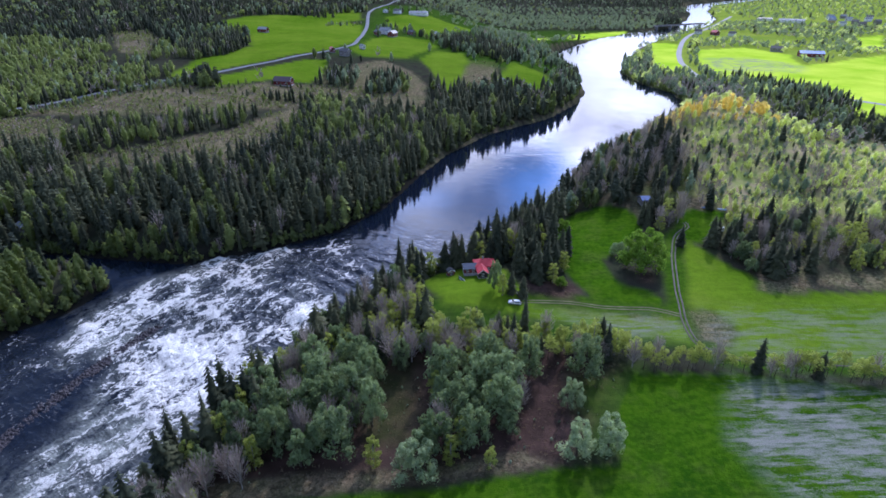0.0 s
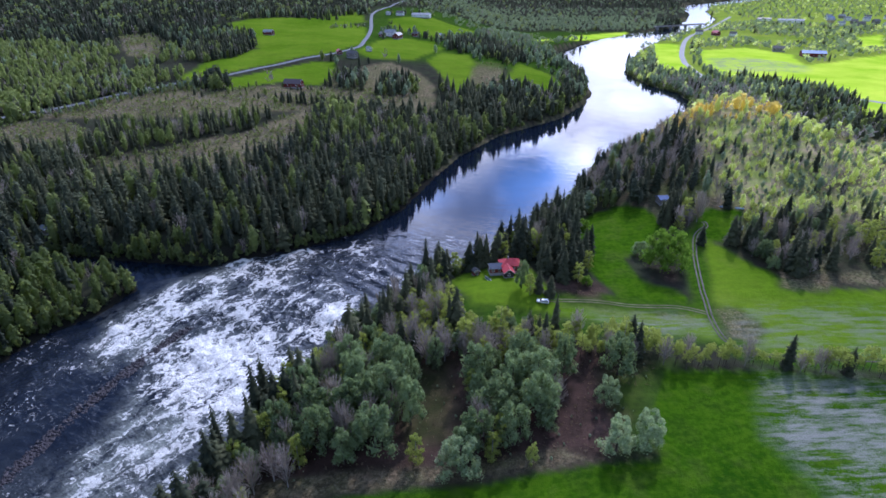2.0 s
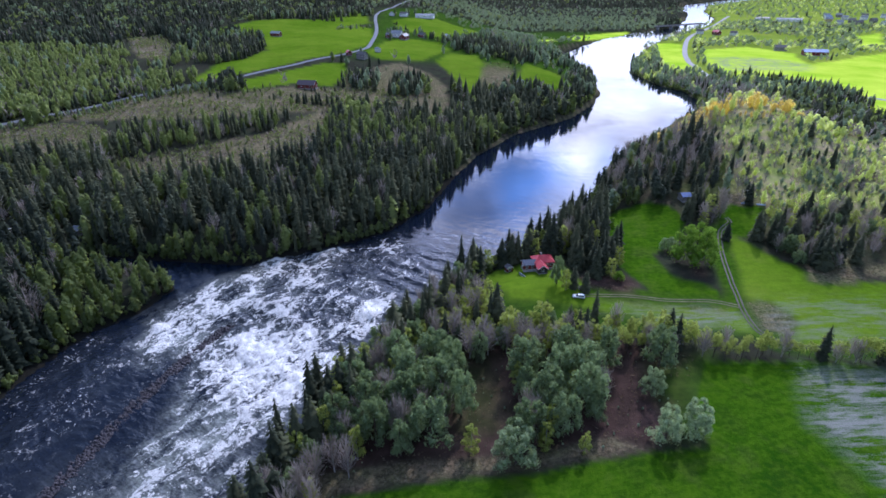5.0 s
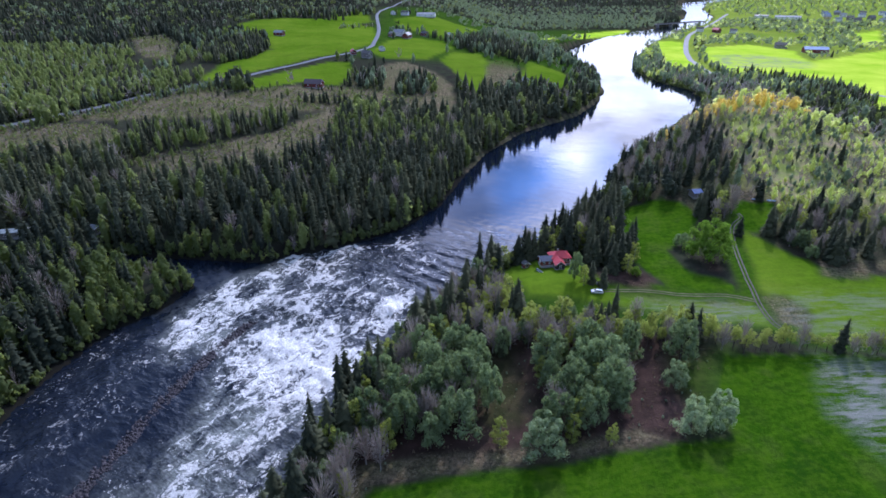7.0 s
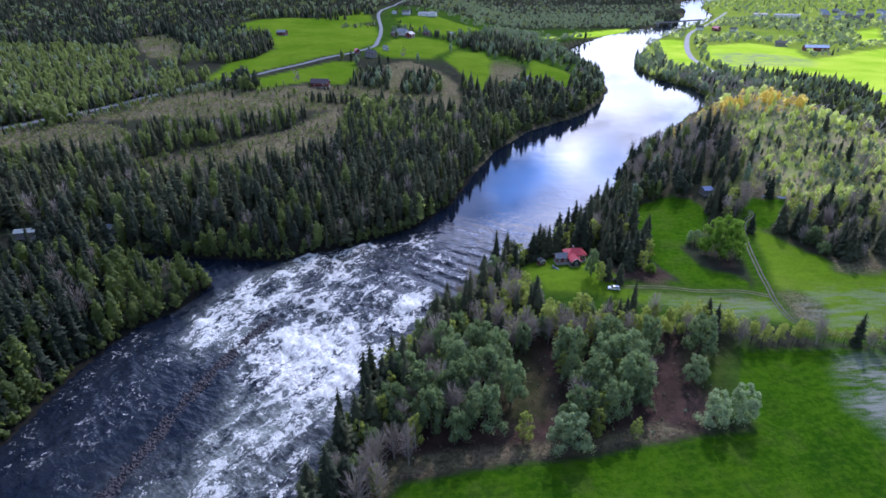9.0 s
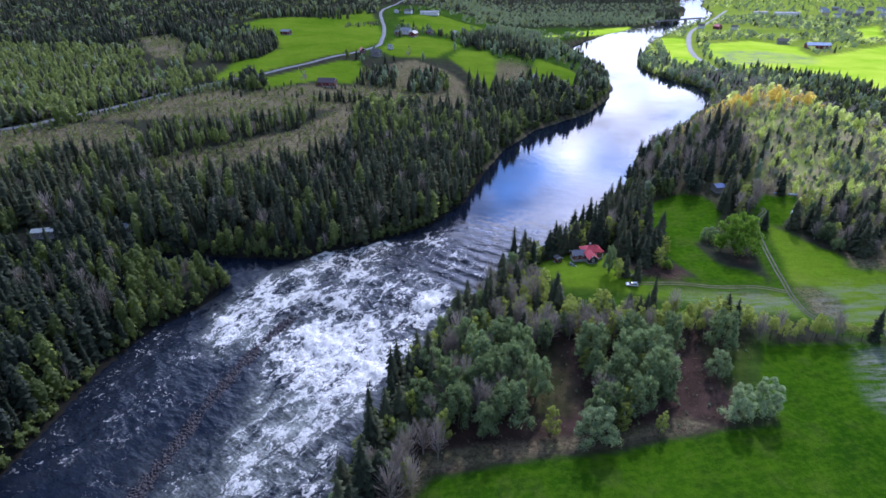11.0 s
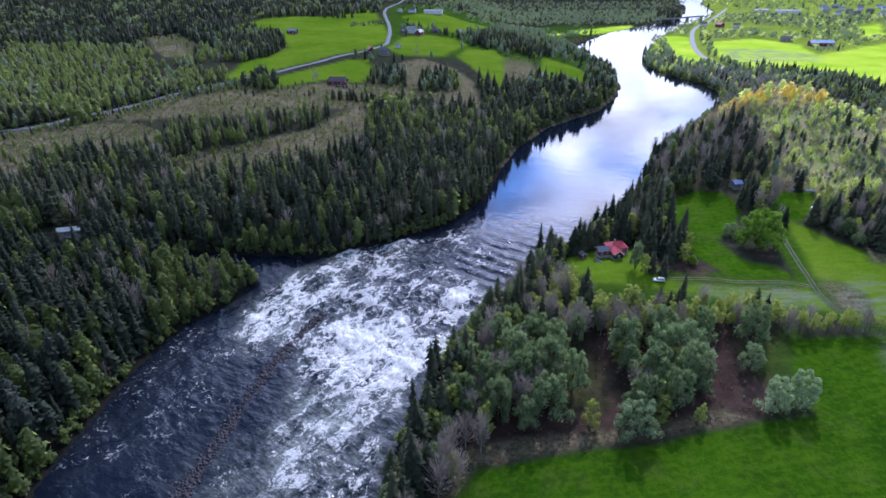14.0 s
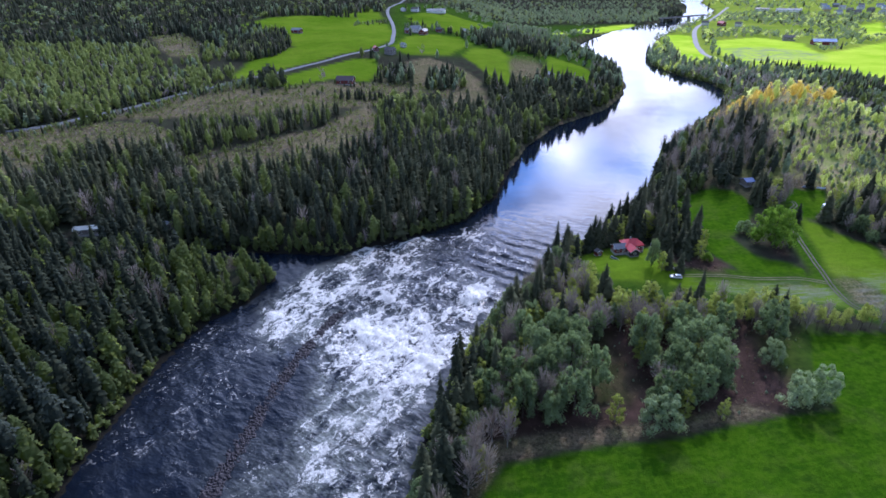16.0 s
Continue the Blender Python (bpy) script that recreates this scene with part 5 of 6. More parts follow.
plain("grey_boards", (0.23, 0.21, 0.19), 0.85, grain=3.0)
plain("yellow_boards", (0.52, 0.42, 0.2), 0.8, grain=3.0)
plain("concrete", (0.35, 0.34, 0.33), 0.9, grain=2.0)
plain("car_paint", (0.80, 0.81, 0.82), 0.25, grain=1.0, vary=0.03, spec=0.6)
plain("tyre_rubber", (0.02, 0.02, 0.02), 0.8)
plain("rim_metal", (0.45, 0.46, 0.48), 0.3, 0.8)
plain("lamp_lens", (0.7, 0.72, 0.75), 0.15)
plain("red_lens", (0.4, 0.02, 0.02), 0.2)
plain("black_plastic", (0.03, 0.03, 0.032), 0.5)
plain("green_hull", (0.03, 0.06, 0.045), 0.5, grain=2.0)
plain("blue_tarp", (0.3, 0.42, 0.6), 0.5, grain=2.0)
glass = Shader("window_glass")
glass.done(glass.surface((0.02, 0.025, 0.03), 0.05, 0.0, None, 0.6))


def block(bm, x0, x1, y0, y1, z0, z1, bevel=0.0):
    """A box between these limits, with its edges taken off."""
    m = Matrix.Translation(((x0 + x1) / 2, (y0 + y1) / 2, (z0 + z1) / 2)) @ Matrix.Diagonal((x1 - x0, y1 - y0, z1 - z0, 1))
    made = bmesh.ops.create_cube(bm, size=1.0, matrix=m)
    if bevel:
        edges = list({e for v in made["verts"] for e in v.link_edges})
        bmesh.ops.bevel(bm, geom=edges, offset=bevel, segments=1, affect="EDGES")
    return bm


def prism(bm, outline, y0, y1):
    """An upright outline in x and z, drawn out from y0 to y1."""
    a = [bm.verts.new((x, y0, z)) for x, z in outline]
    b = [bm.verts.new((x, y1, z)) for x, z in outline]
    n = len(outline)
    bm.faces.new(a), bm.faces.new(b[::-1])
    for k in range(n):
        bm.faces.new((a[k], b[k], b[(k + 1) % n], a[(k + 1) % n]))
    bmesh.ops.recalc_face_normals(bm, faces=bm.faces[:])
    return bm


def wing(owner, cx, cy, wide, deep, wall_h, rise, wall, roof, windows=2, door=False, side_windows=2, eaves=0.45, turn=0.0):
    """Walls, gable roof (ridge along y), windows with panes and a door, as parts of a house."""
    x0, x1, y0, y1 = cx - wide / 2, cx + wide / 2, cy - deep / 2, cy + deep / 2
    before = set(owner.children)
    part("wall", prism(bmesh.new(), [(x0, -0.6), (x1, -0.6), (x1, wall_h), (cx, wall_h + rise), (x0, wall_h)], y0, y1), wall, owner)
    slope = rise / (wide / 2)
    for s in (-1, 1):
        ex, ez = cx + s * (wide / 2 + eaves), wall_h - slope * eaves + 0.05
        outline = [(cx, wall_h + rise + 0.05), (ex, ez), (ex, ez + 0.2), (cx, wall_h + rise + 0.27)]
        part("roof", prism(bmesh.new(), outline, y0 - eaves, y1 + eaves), roof, owner)
        part("bargeboard", prism(bmesh.new(), [(cx, wall_h + rise - 0.1), (ex, ez - 0.14), (ex, ez + 0.1), (cx, wall_h + rise + 0.14)], y0 - eaves - 0.06, y0 - eaves), "white_paint", owner)

    def window(px, py, pz, w, h, along):
        f, p = bmesh.new(), bmesh.new()
        if along == "x":
            for a, b, c, d in ((-w / 2 - 0.1, -w / 2, -h / 2, h / 2), (w / 2, w / 2 + 0.1, -h / 2, h / 2), (-w / 2 - 0.1, w / 2 + 0.1, h / 2, h / 2 + 0.1), (-w / 2 - 0.1, w / 2 + 0.1, -h / 2 - 0.1, -h / 2), (-0.03, 0.03, -h / 2, h / 2)):
                block(f, px + a, px + b, py - 0.08, py + 0.02, pz + c, pz + d)
            block(p, px - w / 2, px + w / 2, py - 0.03, py + 0.02, pz - h / 2, pz + h / 2)
        else:
            s = 1 if px > cx else -1
            q0, q1 = sorted((px - s * 0.02, px + s * 0.08))
            for a, b, c, d in ((-w / 2 - 0.1, -w / 2, -h / 2, h / 2), (w / 2, w / 2 + 0.1, -h / 2, h / 2), (-w / 2 - 0.1, w / 2 + 0.1, h / 2, h / 2 + 0.1), (-w / 2 - 0.1, w / 2 + 0.1, -h / 2 - 0.1, -h / 2), (-0.03, 0.03, -h / 2, h / 2)):
                block(f, q0, q1, py + a, py + b, pz + c, pz + d)
            q0, q1 = sorted((px - s * 0.02, px + s * 0.03))
            block(p, q0, q1, py - w / 2, py + w / 2, pz - h / 2, pz + h / 2)
        frame_ob = part("window", f, "white_paint", owner)
        part("pane", p, "window_glass", frame_ob, "dark window glass")

    for k in range(windows):
        window(cx + wide * ((k + 0.5) / windows - 0.5) * 0.85, y0, wall_h * 0.55, min(1.0, wide / windows * 0.5), 1.1, "x")
    for k in range(side_windows):
        for x in (x0, x1):
            window(x, cy + deep * ((k + 0.5) / side_windows - 0.5), wall_h * 0.55, 1.0, 1.1, "y")
    if door:
        d = part("door", block(bmesh.new(), x1 - 0.02, x1 + 0.06, cy - 0.45, cy + 0.45, 0.1, 2.1, 0.02), "white_paint", owner)
        part("door_handle", block(bmesh.new(), x1 + 0.06, x1 + 0.12, cy + 0.28, cy + 0.40, 1.02, 1.08), "rim_metal", d)
    part("foundation", block(bmesh.new(), x0 - 0.05, x1 + 0.05, y0 - 0.05, y1 + 0.05, -1.2, 0.12), "concrete", owner)
    if turn:
        for ob in set(owner.children) - before:
            ob.matrix_basis = Matrix.Translation((cx, cy, 0)) @ Matrix.Rotation(radians(turn), 4, "Z") @ Matrix.Translation((-cx, -cy, 0))


def chimney(owner, x, y, z0, z1, mat="concrete"):
    c = part("chimney", block(bmesh.new(), x - 0.3, x + 0.3, y - 0.3, y + 0.3, z0, z1, 0.03), mat, owner)
    part("chimney_cap", block(bmesh.new(), x - 0.38, x + 0.38, y - 0.38, y + 0.38, z1, z1 + 0.1, 0.02), "dark_roof", c)


def site(name, x, y, turn, label, category, lift=0.35, group=""):
    ob = new(name)
    ob.matrix_basis = pose(x, y, float(height(x, y)) + lift, 0, 0, turn)
    return tagged(ob, label, category, group)


# the red house in the clearing by the river
red_house = site("house", 15.1, 191, 6, "red wooden house with red hipped roof, dark gable and grey-roofed annex", "house", 0.5)
wing(red_house, 0.0, 0.0, 4.2, 5.4, 2.4, 1.5, "black_boards", "red_roof", 1, False, 1)
wing(red_house, -5.0, 4.4, 4.8, 5.6, 2.3, 1.3, "red_boards", "slate_roof", 1, False, 2, 0.45, -90)
part("wall", block(bmesh.new(), -2.4, 6.6, 2.7, 9.2, -0.6, 2.7), "red_boards", red_house)


def hipped(x0, x1, y0, y1, z, rise, eaves=0.5):
    bm = bmesh.new()
    x0, x1, y0, y1 = x0 - eaves, x1 + eaves, y0 - eaves, y1 + eaves
    half = (y1 - y0) / 2 * 0.9
    low = [bm.verts.new(p) for p in ((x0, y0, z - 0.2), (x1, y0, z - 0.2), (x1, y1, z - 0.2), (x0, y1, z - 0.2))]
    up = [bm.verts.new(p) for p in ((x0, y0, z), (x1, y0, z), (x1, y1, z), (x0, y1, z))]
    ridge = [bm.verts.new((x0 + half, (y0 + y1) / 2, z + rise)), bm.verts.new((x1 - half, (y0 + y1) / 2, z + rise))]
    bm.faces.new(low[::-1])
    for k in range(4):
        bm.faces.new((low[k], low[(k + 1) % 4], up[(k + 1) % 4], up[k]))
    bm.faces.new((up[0], up[1], ridge[1], ridge[0])), bm.faces.new((up[2], up[3], ridge[0], ridge[1]))
    bm.faces.new((up[1], up[2], ridge[1])), bm.faces.new((up[3], up[0], ridge[0]))
    return bm


red_house.scale = (0.86, 0.86, 0.9)
part("roof", hipped(-2.4, 6.6, 2.7, 9.2, 2.85, 2.2), "red_roof", red_house)
chimney(red_house, 1.2, 6.0, 3.5, 5.9)
porch = part("porch", block(bmesh.new(), 3.0, 6.4, 1.6, 2.7, -0.6, 0.15, 0.03), "grey_boards", red_house)
for px in (3.2, 6.2):
    part("porch_post", block(bmesh.new(), px - 0.07, px + 0.07, 1.7, 1.84, 0.15, 2.5), "white_paint", porch)
for px, pw in ((3.4, 0.9), (5.4, 1.0)):
    w = part("window", block(bmesh.new(), px - pw / 2 - 0.1, px + pw / 2 + 0.1, 2.62, 2.7, 0.85, 2.15, 0.02), "white_paint", red_house)
    part("pane", block(bmesh.new(), px - pw / 2, px + pw / 2, 2.59, 2.64, 0.95, 2.05), "window_glass", w, "dark window glass")

shed = site("shed", 3.0, 197.5, 20, "small red garden shed with white trim beside spruces", "shed", 0.2)
wing(shed, 0, 0, 2.6, 2.2, 1.8, 0.7, "red_boards", "dark_roof", 1, False, 0, 0.25)

blue_shed = site("shed", 99, 259, 98, "small wooden cabin with blue metal roof among trees", "shed", 0.4)
wing(blue_shed, 0, 0, 5.2, 4.4, 2.3, 1.0, "grey_boards", "dark_blue_roof", 1, True, 1)
lodge = site("shed", -227, 231, 100, "low long shed with pale grey-blue metal roof in the forest", "shed", 0.6)
wing(lodge, 0, 0, 4.5, 11.0, 2.6, 0.9, "grey_boards", "pale_metal_roof", 1, False, 2)
hut = site("shed", -195, 239, 60, "small grey hut half hidden among spruces", "shed", 0.5)
wing(hut, 0, 0, 3.4, 4.2, 2.3, 0.9, "grey_boards", "grey_roof", 1, False, 1)

FARM = "farm buildings across the valley"
for x, y, turn, w, d, h, rise, wall, roof, label in (
        (-135, 491, 78, 8, 15, 3.0, 3.0, "red_boards", "barn_roof", "weathered dark red barn at the edge of a field"),
        (-222, 745, 70, 7, 12, 3.2, 2.2, "red_boards", "grey_roof", "red barn beside the green field and forest"),
        (-101, 612, 60, 7, 10, 4.0, 2.5, "grey_boards", "dark_roof", "dark roofed farmhouse near the road"),
        (-117, 628, 20, 5, 7, 3.0, 1.8, "red_boards", "red_roof", "small red outhouse by the road"),
        (-88, 650, 40, 4, 6, 2.8, 1.6, "white_paint", "grey_roof", "small white hut near the road")):
    b = site("barn" if "barn" in label else "farmhouse", x, y, turn, label, "barn" if "barn" in label else "house", 0.5, FARM)
    wing(b, 0, 0, w, d, h, rise, wall, roof, 2, False, 2)
for x, y, turn, w, d, h, rise, wall, roof, label in (
        (-74, 778, 65, 9, 14, 4.5, 3.2, "white_paint", "grey_roof", "white farmhouse with grey roof in the fields"),
        (-64, 766, -20, 8, 14, 3.6, 2.8, "red_boards", "dark_roof", "dark red barn of the farmyard"),
        (-84, 770, 30, 6, 9, 3.2, 2.2, "red_boards", "dark_roof", "small red farm outbuilding"),
        (-42, 800, 50, 6, 9, 3.2, 2.2, "red_boards", "dark_roof", "red outbuilding among trees"),
        (-8, 790, 15, 8, 12, 4.0, 3.0, "yellow_boards", "grey_roof", "pale yellow farmhouse at the edge of spruces"),
        (-40, 1000, 80, 12, 30, 4.0, 2.5, "white_paint", "grey_roof", "long white barn with pale grey roof"),
        (-75, 1005, 70, 8, 12, 4.0, 2.5, "white_paint", "dark_roof", "white farmhouse by the road bend"),
        (-95, 1010, 20, 6, 9, 3.0, 2.0, "white_paint", "grey_roof", "small white house by the road bend")):
    b = site("barn" if "barn" in label else "farmhouse", x, y, turn, label, "barn" if "barn" in label else "house", 0.6, FARM)
    wing(b, 0, 0, w, d, h, rise, wall, roof, 2, False, 3)
for x, y, turn, w, d, h, rise, wall, roof, label in (
        (502, 808, 75, 13, 30, 4.5, 3.0, "red_boards", "blue_roof", "long barn with blue metal roof in a bright field"),
        (482, 858, 70, 9, 16, 4.0, 3.0, "grey_boards", "dark_roof", "dark timber barn at the edge of the woods"),
        (56, 547, 20, 5, 7, 2.8, 1.8, "grey_boards", "grey_roof", "small grey barn on the riverside field"),
        (486, 1075, 20, 9, 13, 4.5, 3.2, "red_boards", "red_roof", "red farmhouse by the river road"),
        (462, 1090, 70, 8, 12, 4.5, 3.0, "white_paint", "dark_roof", "white farmhouse by the river road"),
        (510, 1060, 50, 8, 11, 4.0, 3.0, "white_paint", "dark_roof", "white farmhouse with dark roof among trees"),
        (753, 1312, 60, 16, 50, 5.0, 2.5, "white_paint", "grey_roof", "large white industrial hall beyond the woods"),
        (720, 1360, 70, 12, 28, 4.5, 2.0, "white_paint", "dark_roof", "pale hall with dark roof beyond the woods")):
    b = site("barn" if "barn" in label else "farmhouse" if "farm" in label else "hall", x, y, turn, label, "barn" if "barn" in label else "house" if "farm" in label else "hall", 0.6, FARM)
    wing(b, 0, 0, w, d, h, rise, wall, roof, 2, False, 3)
v = rng(9)
walls, roofs = ("white_paint", "yellow_boards", "white_paint", "grey_boards"), ("dark_roof", "grey_roof", "blue_roof", "grey_roof")
for k in range(22):
    row, col = divmod(k, 6)
    x, y = 800 + col * 42 + row * 30 + v.random() * 16, 1230 + row * 62 - col * 10 + v.random() * 20
    wall_name, roof_name = walls[int(v.random() * 4)], roofs[int(v.random() * 4)]
    b = site("village_house", x, y, 40 + v.random() * 60, f"{wall_name.split('_')[0]} wooden village house with {roof_name.replace('_', ' ').replace('roof', 'pitched roof')}", "house", 0.8, "houses of the village")
    wing(b, 0, 0, 9, 13, 5.0, 3.2, wall_name, roof_name, 2, False, 2)

# the bridge far upstream
bridge = tagged(new("bridge"), "low concrete road bridge across the far river", "bridge")
bridge.matrix_basis = pose(478, 1222, 0, 0, 0, 24)
part("deck", block(bmesh.new(), -66, 66, -4, 4, 6.0, 7.2, 0.1), "concrete", bridge)
for s in (-1, 1):
    part("railing", block(bmesh.new(), -66, 66, s * 3.8 - 0.1, s * 3.8 + 0.1, 7.2, 8.2, 0.02), "grey_boards", bridge)
for px in (-60, -25, 15, 55):
    part("pier", block(bmesh.new(), px - 1.2, px + 1.2, -3.2, 3.2, -4, 6.0, 0.2), "concrete", bridge)


# ---- things in the yard ----
def car_model():
    car = site("car", 25.6, 171.6, 168, "white estate car parked on the grass by the drive", "car", 0.02)
    body = bmesh.new()
    prism(body, [(-2.2, 0.35), (2.15, 0.35), (2.25, 0.62), (2.15, 0.86), (1.15, 0.98), (-2.1, 1.0), (-2.25, 0.7)], -0.86, 0.86)
    bmesh.ops.bevel(body, geom=body.edges[:], offset=0.06, segments=2, affect="EDGES")
    shell = part("body", body, "car_paint", car)
    cabin = bmesh.new()
    prism(cabin, [(-2.05, 0.98), (1.1, 0.98), (0.35, 1.46), (-1.75, 1.48)], -0.74, 0.74)
    bmesh.ops.bevel(cabin, geom=cabin.edges[:], offset=0.05, segments=2, affect="EDGES")
    part("cabin", cabin, "car_paint", car)
    for s in (-1, 1):
        y0, y1 = sorted((s * 0.735, s * 0.755))
        for a, b, c, d in ((-1.85, -0.95, -1.62, -0.95), (-0.87, -0.05, -0.87, -0.05), (0.03, 0.85, 0.03, 0.34)):
            part("side_window", prism(bmesh.new(), [(a, 1.02), (b, 1.02), (d, 1.4), (c, 1.4)], y0, y1), "window_glass", car, "dark tinted car window")
        m0, m1 = sorted((s * 0.86, s * 1.02))
        part("wing_mirror", block(bmesh.new(), 0.7, 0.85, m0, m1, 0.98, 1.12, 0.02), "car_paint", car)
        part("headlight", block(bmesh.new(), 2.05, 2.24, s * 0.62 - 0.16, s * 0.62 + 0.16, 0.66, 0.8, 0.02), "lamp_lens", car, "clear headlight")
        part("tail_light", block(bmesh.new(), -2.27, -2.15, s * 0.7 - 0.1, s * 0.7 + 0.1, 0.7, 0.95, 0.02), "red_lens", car, "red tail light")
        part("roof_rail", block(bmesh.new(), -1.5, 0.2, s * 0.62 - 0.02, s * 0.62 + 0.02, 1.48, 1.54), "black_plastic", car, "black roof rail")
        for x in (-1.35, 1.38):
            w = bmesh.new()
            bmesh.ops.create_cone(w, cap_ends=True, segments=20, radius1=0.33, radius2=0.33, depth=0.2, matrix=Matrix.Translation((x, s * 0.78, 0.33)) @ Matrix.Rotation(math.pi / 2, 4, "X"))
            bmesh.ops.bevel(w, geom=[e for e in w.edges if e.calc_length() < 0.12], offset=0.03, segments=1, affect="EDGES")
            wheel = part("wheel", w, "tyre_rubber", car, "black rubber tyre")
            r = bmesh.new()
            bmesh.ops.create_cone(r, cap_ends=True, segments=16, radius1=0.2, radius2=0.2, depth=0.03, matrix=Matrix.Translation((x, s * 0.89, 0.33)) @ Matrix.Rotation(math.pi / 2, 4, "X"))
            part("rim", r, "rim_metal", wheel, "silver wheel rim")
    part("windscreen", prism(bmesh.new(), [(1.06, 1.01), (1.10, 1.03), (0.42, 1.45), (0.38, 1.43)], -0.66, 0.66), "window_glass", car, "dark windscreen")
    part("rear_window", prism(bmesh.new(), [(-2.03, 1.05), (-2.06, 1.05), (-1.82, 1.42), (-1.79, 1.42)], -0.6, 0.6), "window_glass", car, "dark rear window")
    part("bumper", block(bmesh.new(), 2.12, 2.3, -0.8, 0.8, 0.34, 0.56, 0.04), "black_plastic", car, "black front bumper")


car_model()


def boat_model(name, x, y, turn, hull_mat, label, length=4.2, beam=1.35):
    """A rowing boat lying keel up."""
    boat = site(name, x, y, turn, label, "boat", 0.05)
    bm, rows = bmesh.new(), []
    for k in range(9):
        u = k / 8
        w = beam / 2 * math.sin(math.pi * (0.08 + 0.84 * u)) ** 0.6
        zk = 0.55 - 0.12 * abs(2 * u - 1) ** 2
        rows.append([bm.verts.new(((u - 0.5) * length, s * w, z)) for s, z in ((-1, 0.0), (-0.82, zk * 0.6), (0, zk), (0.82, zk * 0.6), (1, 0.0))])
    for a, b in zip(rows, rows[1:]):
        for k in range(4):
            bm.faces.new((a[k], b[k], b[k + 1], a[k + 1]))
    bm.faces.new(rows[0][::-1]), bm.faces.new(rows[-1])
    bmesh.ops.recalc_face_normals(bm, faces=bm.faces[:])
    part("hull", bm, hull_mat, boat)
    part("keel", block(bmesh.new(), -length * 0.46, length * 0.46, -0.04, 0.04, 0.42, 0.62, 0.015), "white_paint", boat, "pale wooden keel")
    for s in (-1, 1):
        part("gunwale", block(bmesh.new(), -length * 0.36, length * 0.36, s * beam * 0.47 - 0.04, s * beam * 0.47 + 0.04, 0.0, 0.1, 0.015), "white_paint", boat, "white gunwale strip")


boat_model("rowing_boat", 7.4, 189.2, 118, "green_hull", "dark green rowing boat lying keel up on the lawn", 4.6)
boat_model("rowing_boat", 127, 253, 10, "blue_tarp", "pale blue rowing boat lying keel up on grass")
boat_model("rowing_boat", 134, 251, -15, "blue_tarp", "pale blue rowing boat lying keel up on grass")

caravan = site("caravan", 124, 231, 25, "white caravan parked beside dark spruces", "caravan", 0.05)
part("body", block(bmesh.new(), -2.4, 2.4, -1.05, 1.05, 0.5, 2.5, 0.18), "car_paint", caravan)
for px in (-1.4, 0.0, 1.4):
    part("side_window", block(bmesh.new(), px - 0.45, px + 0.45, -1.08, -1.04, 1.4, 2.0, 0.01), "window_glass", caravan, "dark caravan window")
for s in (-1, 1):
    w = bmesh.new()
    bmesh.ops.create_cone(w, cap_ends=True, segments=16, radius1=0.33, radius2=0.33, depth=0.2, matrix=Matrix.Translation((0, s * 0.98, 0.33)) @ Matrix.Rotation(math.pi / 2, 4, "X"))
    part("wheel", w, "tyre_rubber", caravan, "black rubber tyre")
part("drawbar", block(bmesh.new(), 2.3, 3.5, -0.06, 0.06, 0.35, 0.5, 0.02), "black_plastic", caravan)
part("support_leg", block(bmesh.new(), 3.3, 3.42, -0.06, 0.06, 0.0, 0.4), "black_plastic", caravan)

tank = site("water_tank", 27.5, 177.5, 15, "small white plastic water tank under the spruces", "tank", 0.0)
part("tank_body", block(bmesh.new(), -0.6, 0.6, -0.5, 0.5, 0.1, 1.1, 0.12), "white_paint", tank)
part("frame", block(bmesh.new(), -0.64, 0.64, -0.54, 0.54, 0.0, 0.12, 0.02), "grey_boards", tank)
part("lid", block(bmesh.new(), -0.18, 0.18, -0.18, 0.18, 1.1, 1.18, 0.03), "black_plastic", tank, "black screw lid")

flagpole = site("flagpole", 19.4, 184.5, 0, "thin white flagpole standing on the lawn", "flagpole", 0.0)
fp = bmesh.new()
bmesh.ops.create_cone(fp, cap_ends=True, segments=10, radius1=0.09, radius2=0.05, depth=8.0, matrix=Matrix.Translation((0, 0, 4.0)))
part("pole", fp, "white_paint", flagpole)
fk = bmesh.new()
bmesh.ops.create_uvsphere(fk, u_segments=10, v_segments=6, radius=0.12, matrix=Matrix.Translation((0, 0, 8.08)))
part("finial", fk, "rim_metal", flagpole)

# ---- the stone weir along the rapids ----
WEIR = [(-104.5, 170.5), (-111.5, 156), (-116, 143.5), (-119.5, 131), (-123.5, 111.5), (-127.5, 93), (-133, 62), (-140, 21)]
weir = tagged(new("stone_weir"), "long low weir of piled dark stones dividing the rapids", "weir")
sg = rng(31)
stones = []
for k in range(6):
    bm = bmesh.new()
    bmesh.ops.create_icosphere(bm, subdivisions=1, radius=1.0)
    for q in bm.verts:
        q.co *= 0.72 + 0.5 * sg.random()
    mesh = bpy.data.meshes.new("stone")
    bm.to_mesh(mesh)
    bm.free()
    mesh.materials.append(MATS["stone"])
    stones.append(mesh)
core = bmesh.new()
spine = []
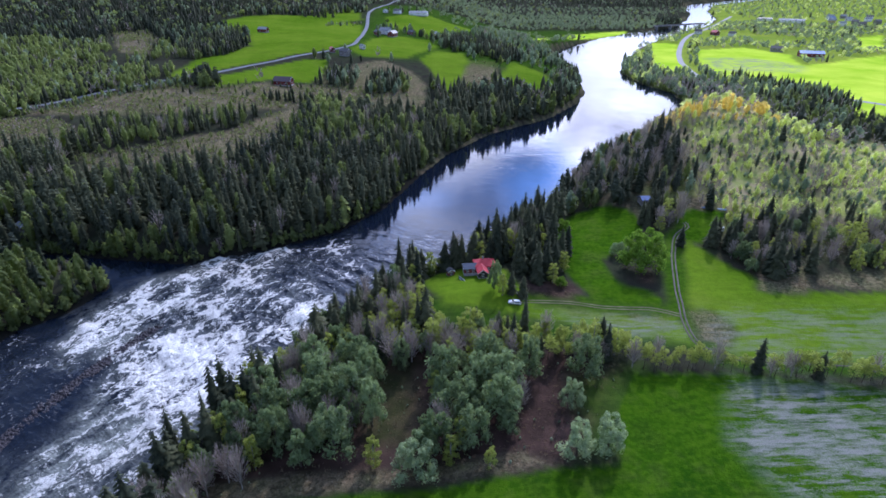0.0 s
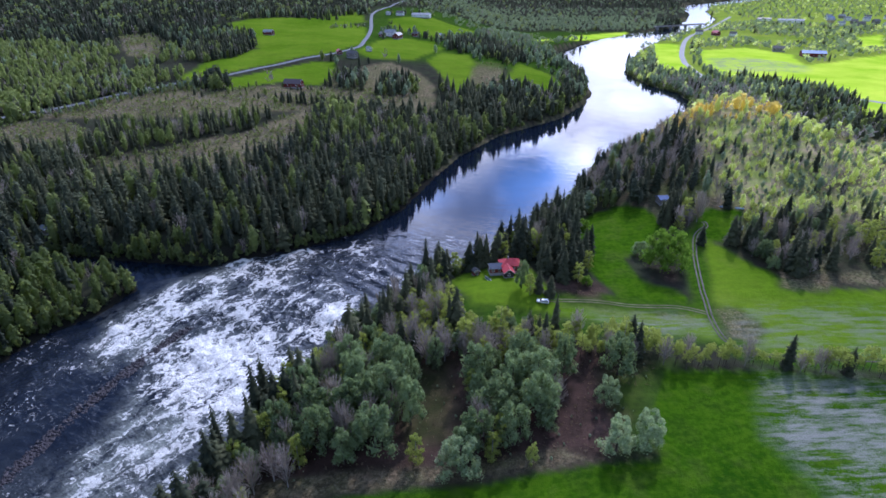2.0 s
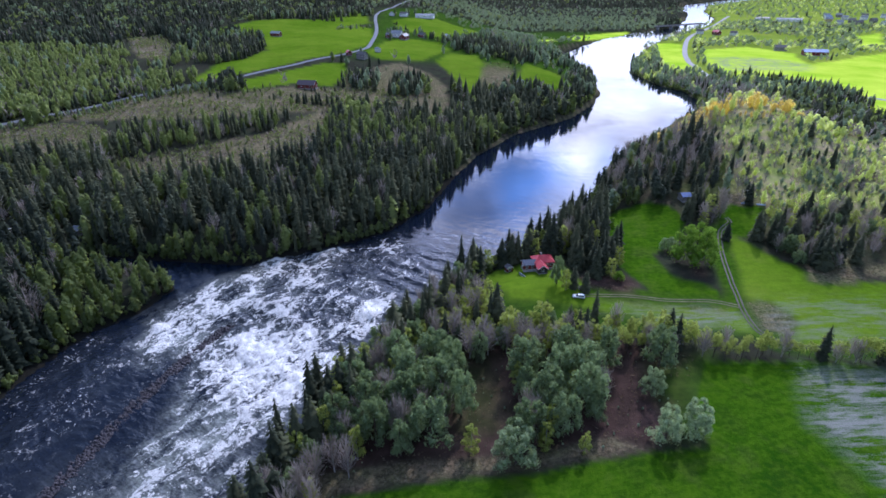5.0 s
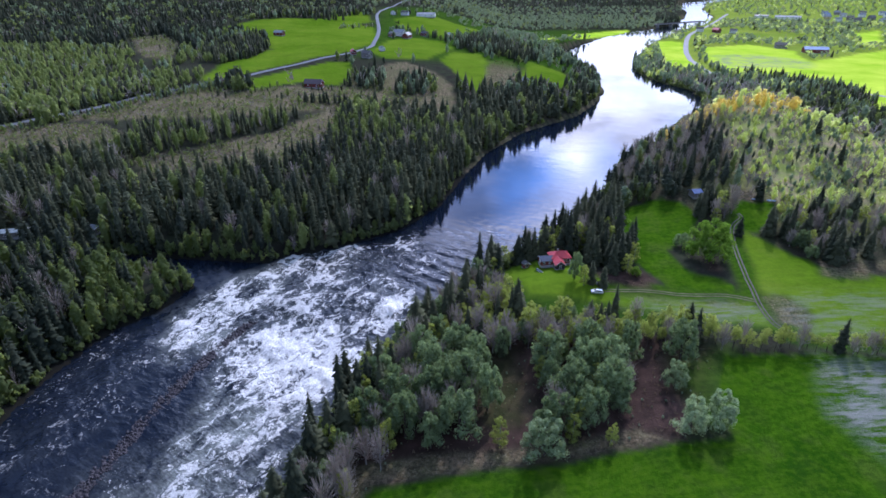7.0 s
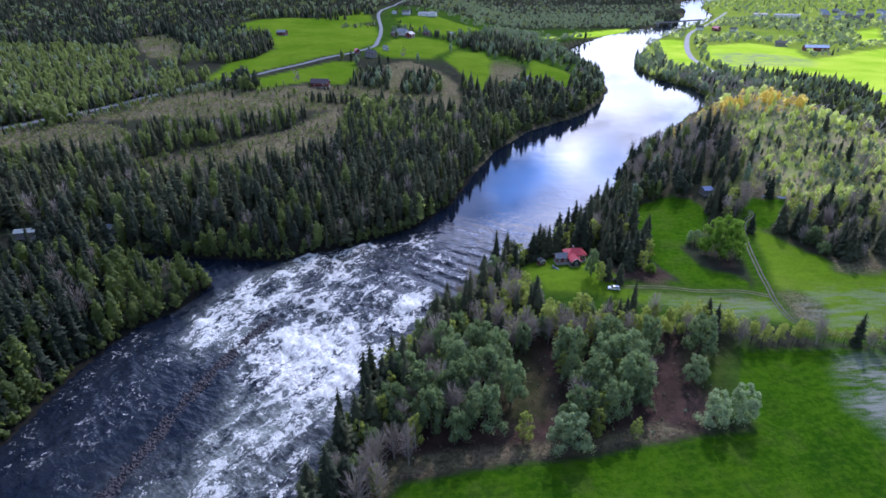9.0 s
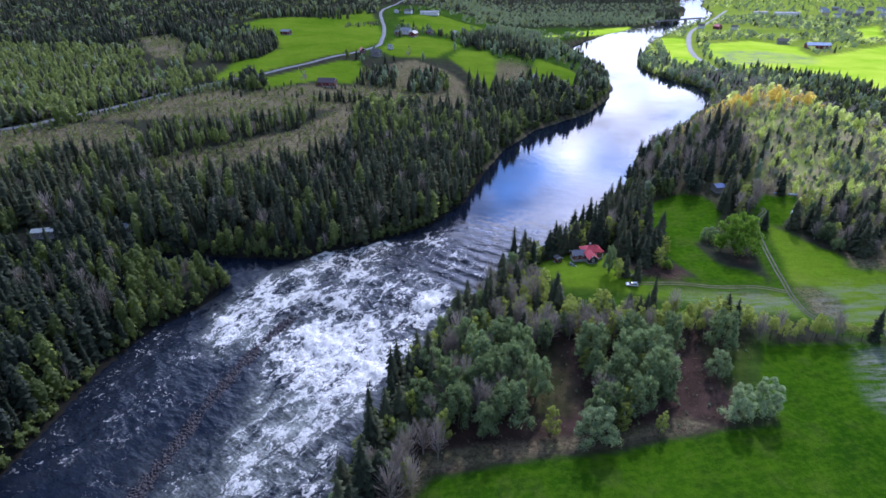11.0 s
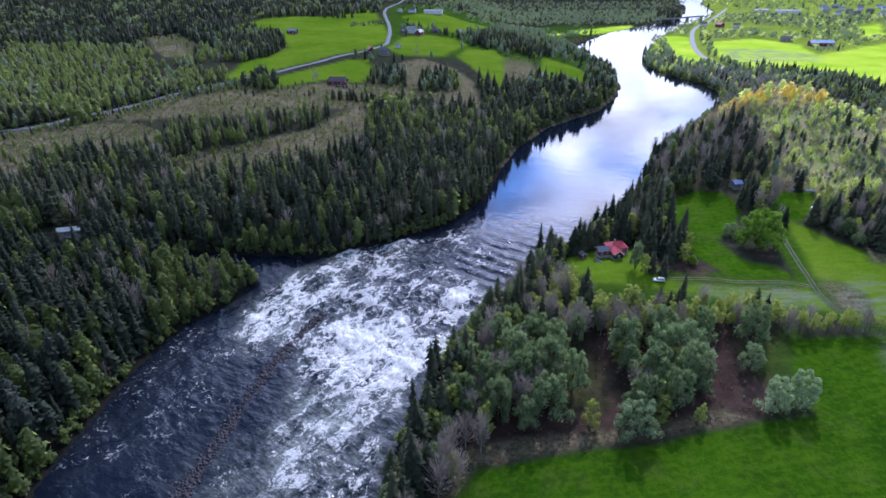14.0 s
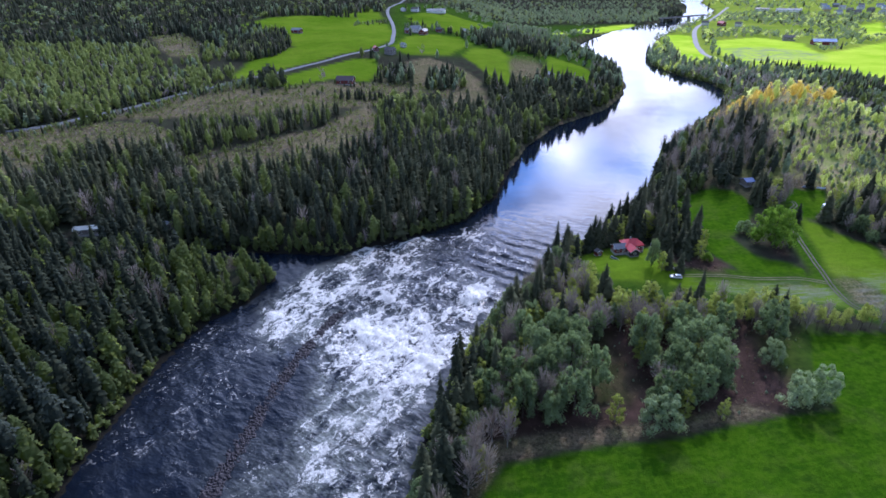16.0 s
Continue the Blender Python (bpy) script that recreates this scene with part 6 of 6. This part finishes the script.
for (ax, ay), (bx, by) in zip(WEIR, WEIR[1:]):
    n = max(2, int(math.hypot(bx - ax, by - ay) / 1.2))
    spine += [(ax + (bx - ax) * q / n, ay + (by - ay) * q / n) for q in range(n)]
rows = []
for k, (x, y) in enumerate(spine):
    w = 3.0 + 0.6 * sg.random()
    rows.append([core.verts.new((x + u * w, y + u * w * 0.3, z + 0.2 * (sg.random() - 0.5) - float(fall(x, y)))) for u, z in ((-1.0, -0.8), (-0.5, 0.0), (0, 0.2), (0.5, 0.0), (1.0, -0.8))])
for a, b in zip(rows, rows[1:]):
    for k in range(4):
        core.faces.new((a[k], a[k + 1], b[k + 1], b[k]))
bmesh.ops.recalc_face_normals(core, faces=core.faces[:])
part("rubble_core", core, "stone", weir)
near_spine = [p for p in spine if 82 < p[1] < 176]
for k in range(296):
    x, y = near_spine[int(k / 296 * len(near_spine))]
    u = (sg.random() - 0.5) * 4.6
    ob = new("stone", stones[int(sg.random() * 6)])
    ob.parent = weir
    s = 0.4 + 0.4 * sg.random()
    ob.matrix_basis = Matrix.LocRotScale((x + u, y + u * 0.3 + sg.random() - 0.5, 0.05 - 0.2 * abs(u) + 0.12 * sg.random() - float(fall(x, y))), Euler((sg.random() * 6, sg.random() * 6, sg.random() * 6)), (s * 1.25, s, s * 0.8))


# smaller stones of the weir, too many to tell apart
sv, sf = np.array([q.co[:] for q in stones[0].vertices]), np.array([p.vertices[:] for p in stones[0].polygons])
n = 1300
pick = np.array(spine)[(sg.random(n) * len(spine)).astype(int)]
off = (sg.random(n) - 0.5) * 5.6
places = np.stack([pick[:, 0] + off, pick[:, 1] + off * 0.3 + sg.random(n), 0.16 - 0.16 * np.abs(off) + 0.1 * sg.random(n) - fall(pick[:, 0], pick[:, 1])], 1)
size = 0.22 + 0.3 * sg.random(n)
rubble = forest("rubble", (sv, sf), places, np.stack([size * 1.3, size], 1), sg.random(n) * 6.3, sg.random(n), MATS["stone"], "small dark stones packed along the weir", "stones")
rubble.parent = weir
del rubble["category"]
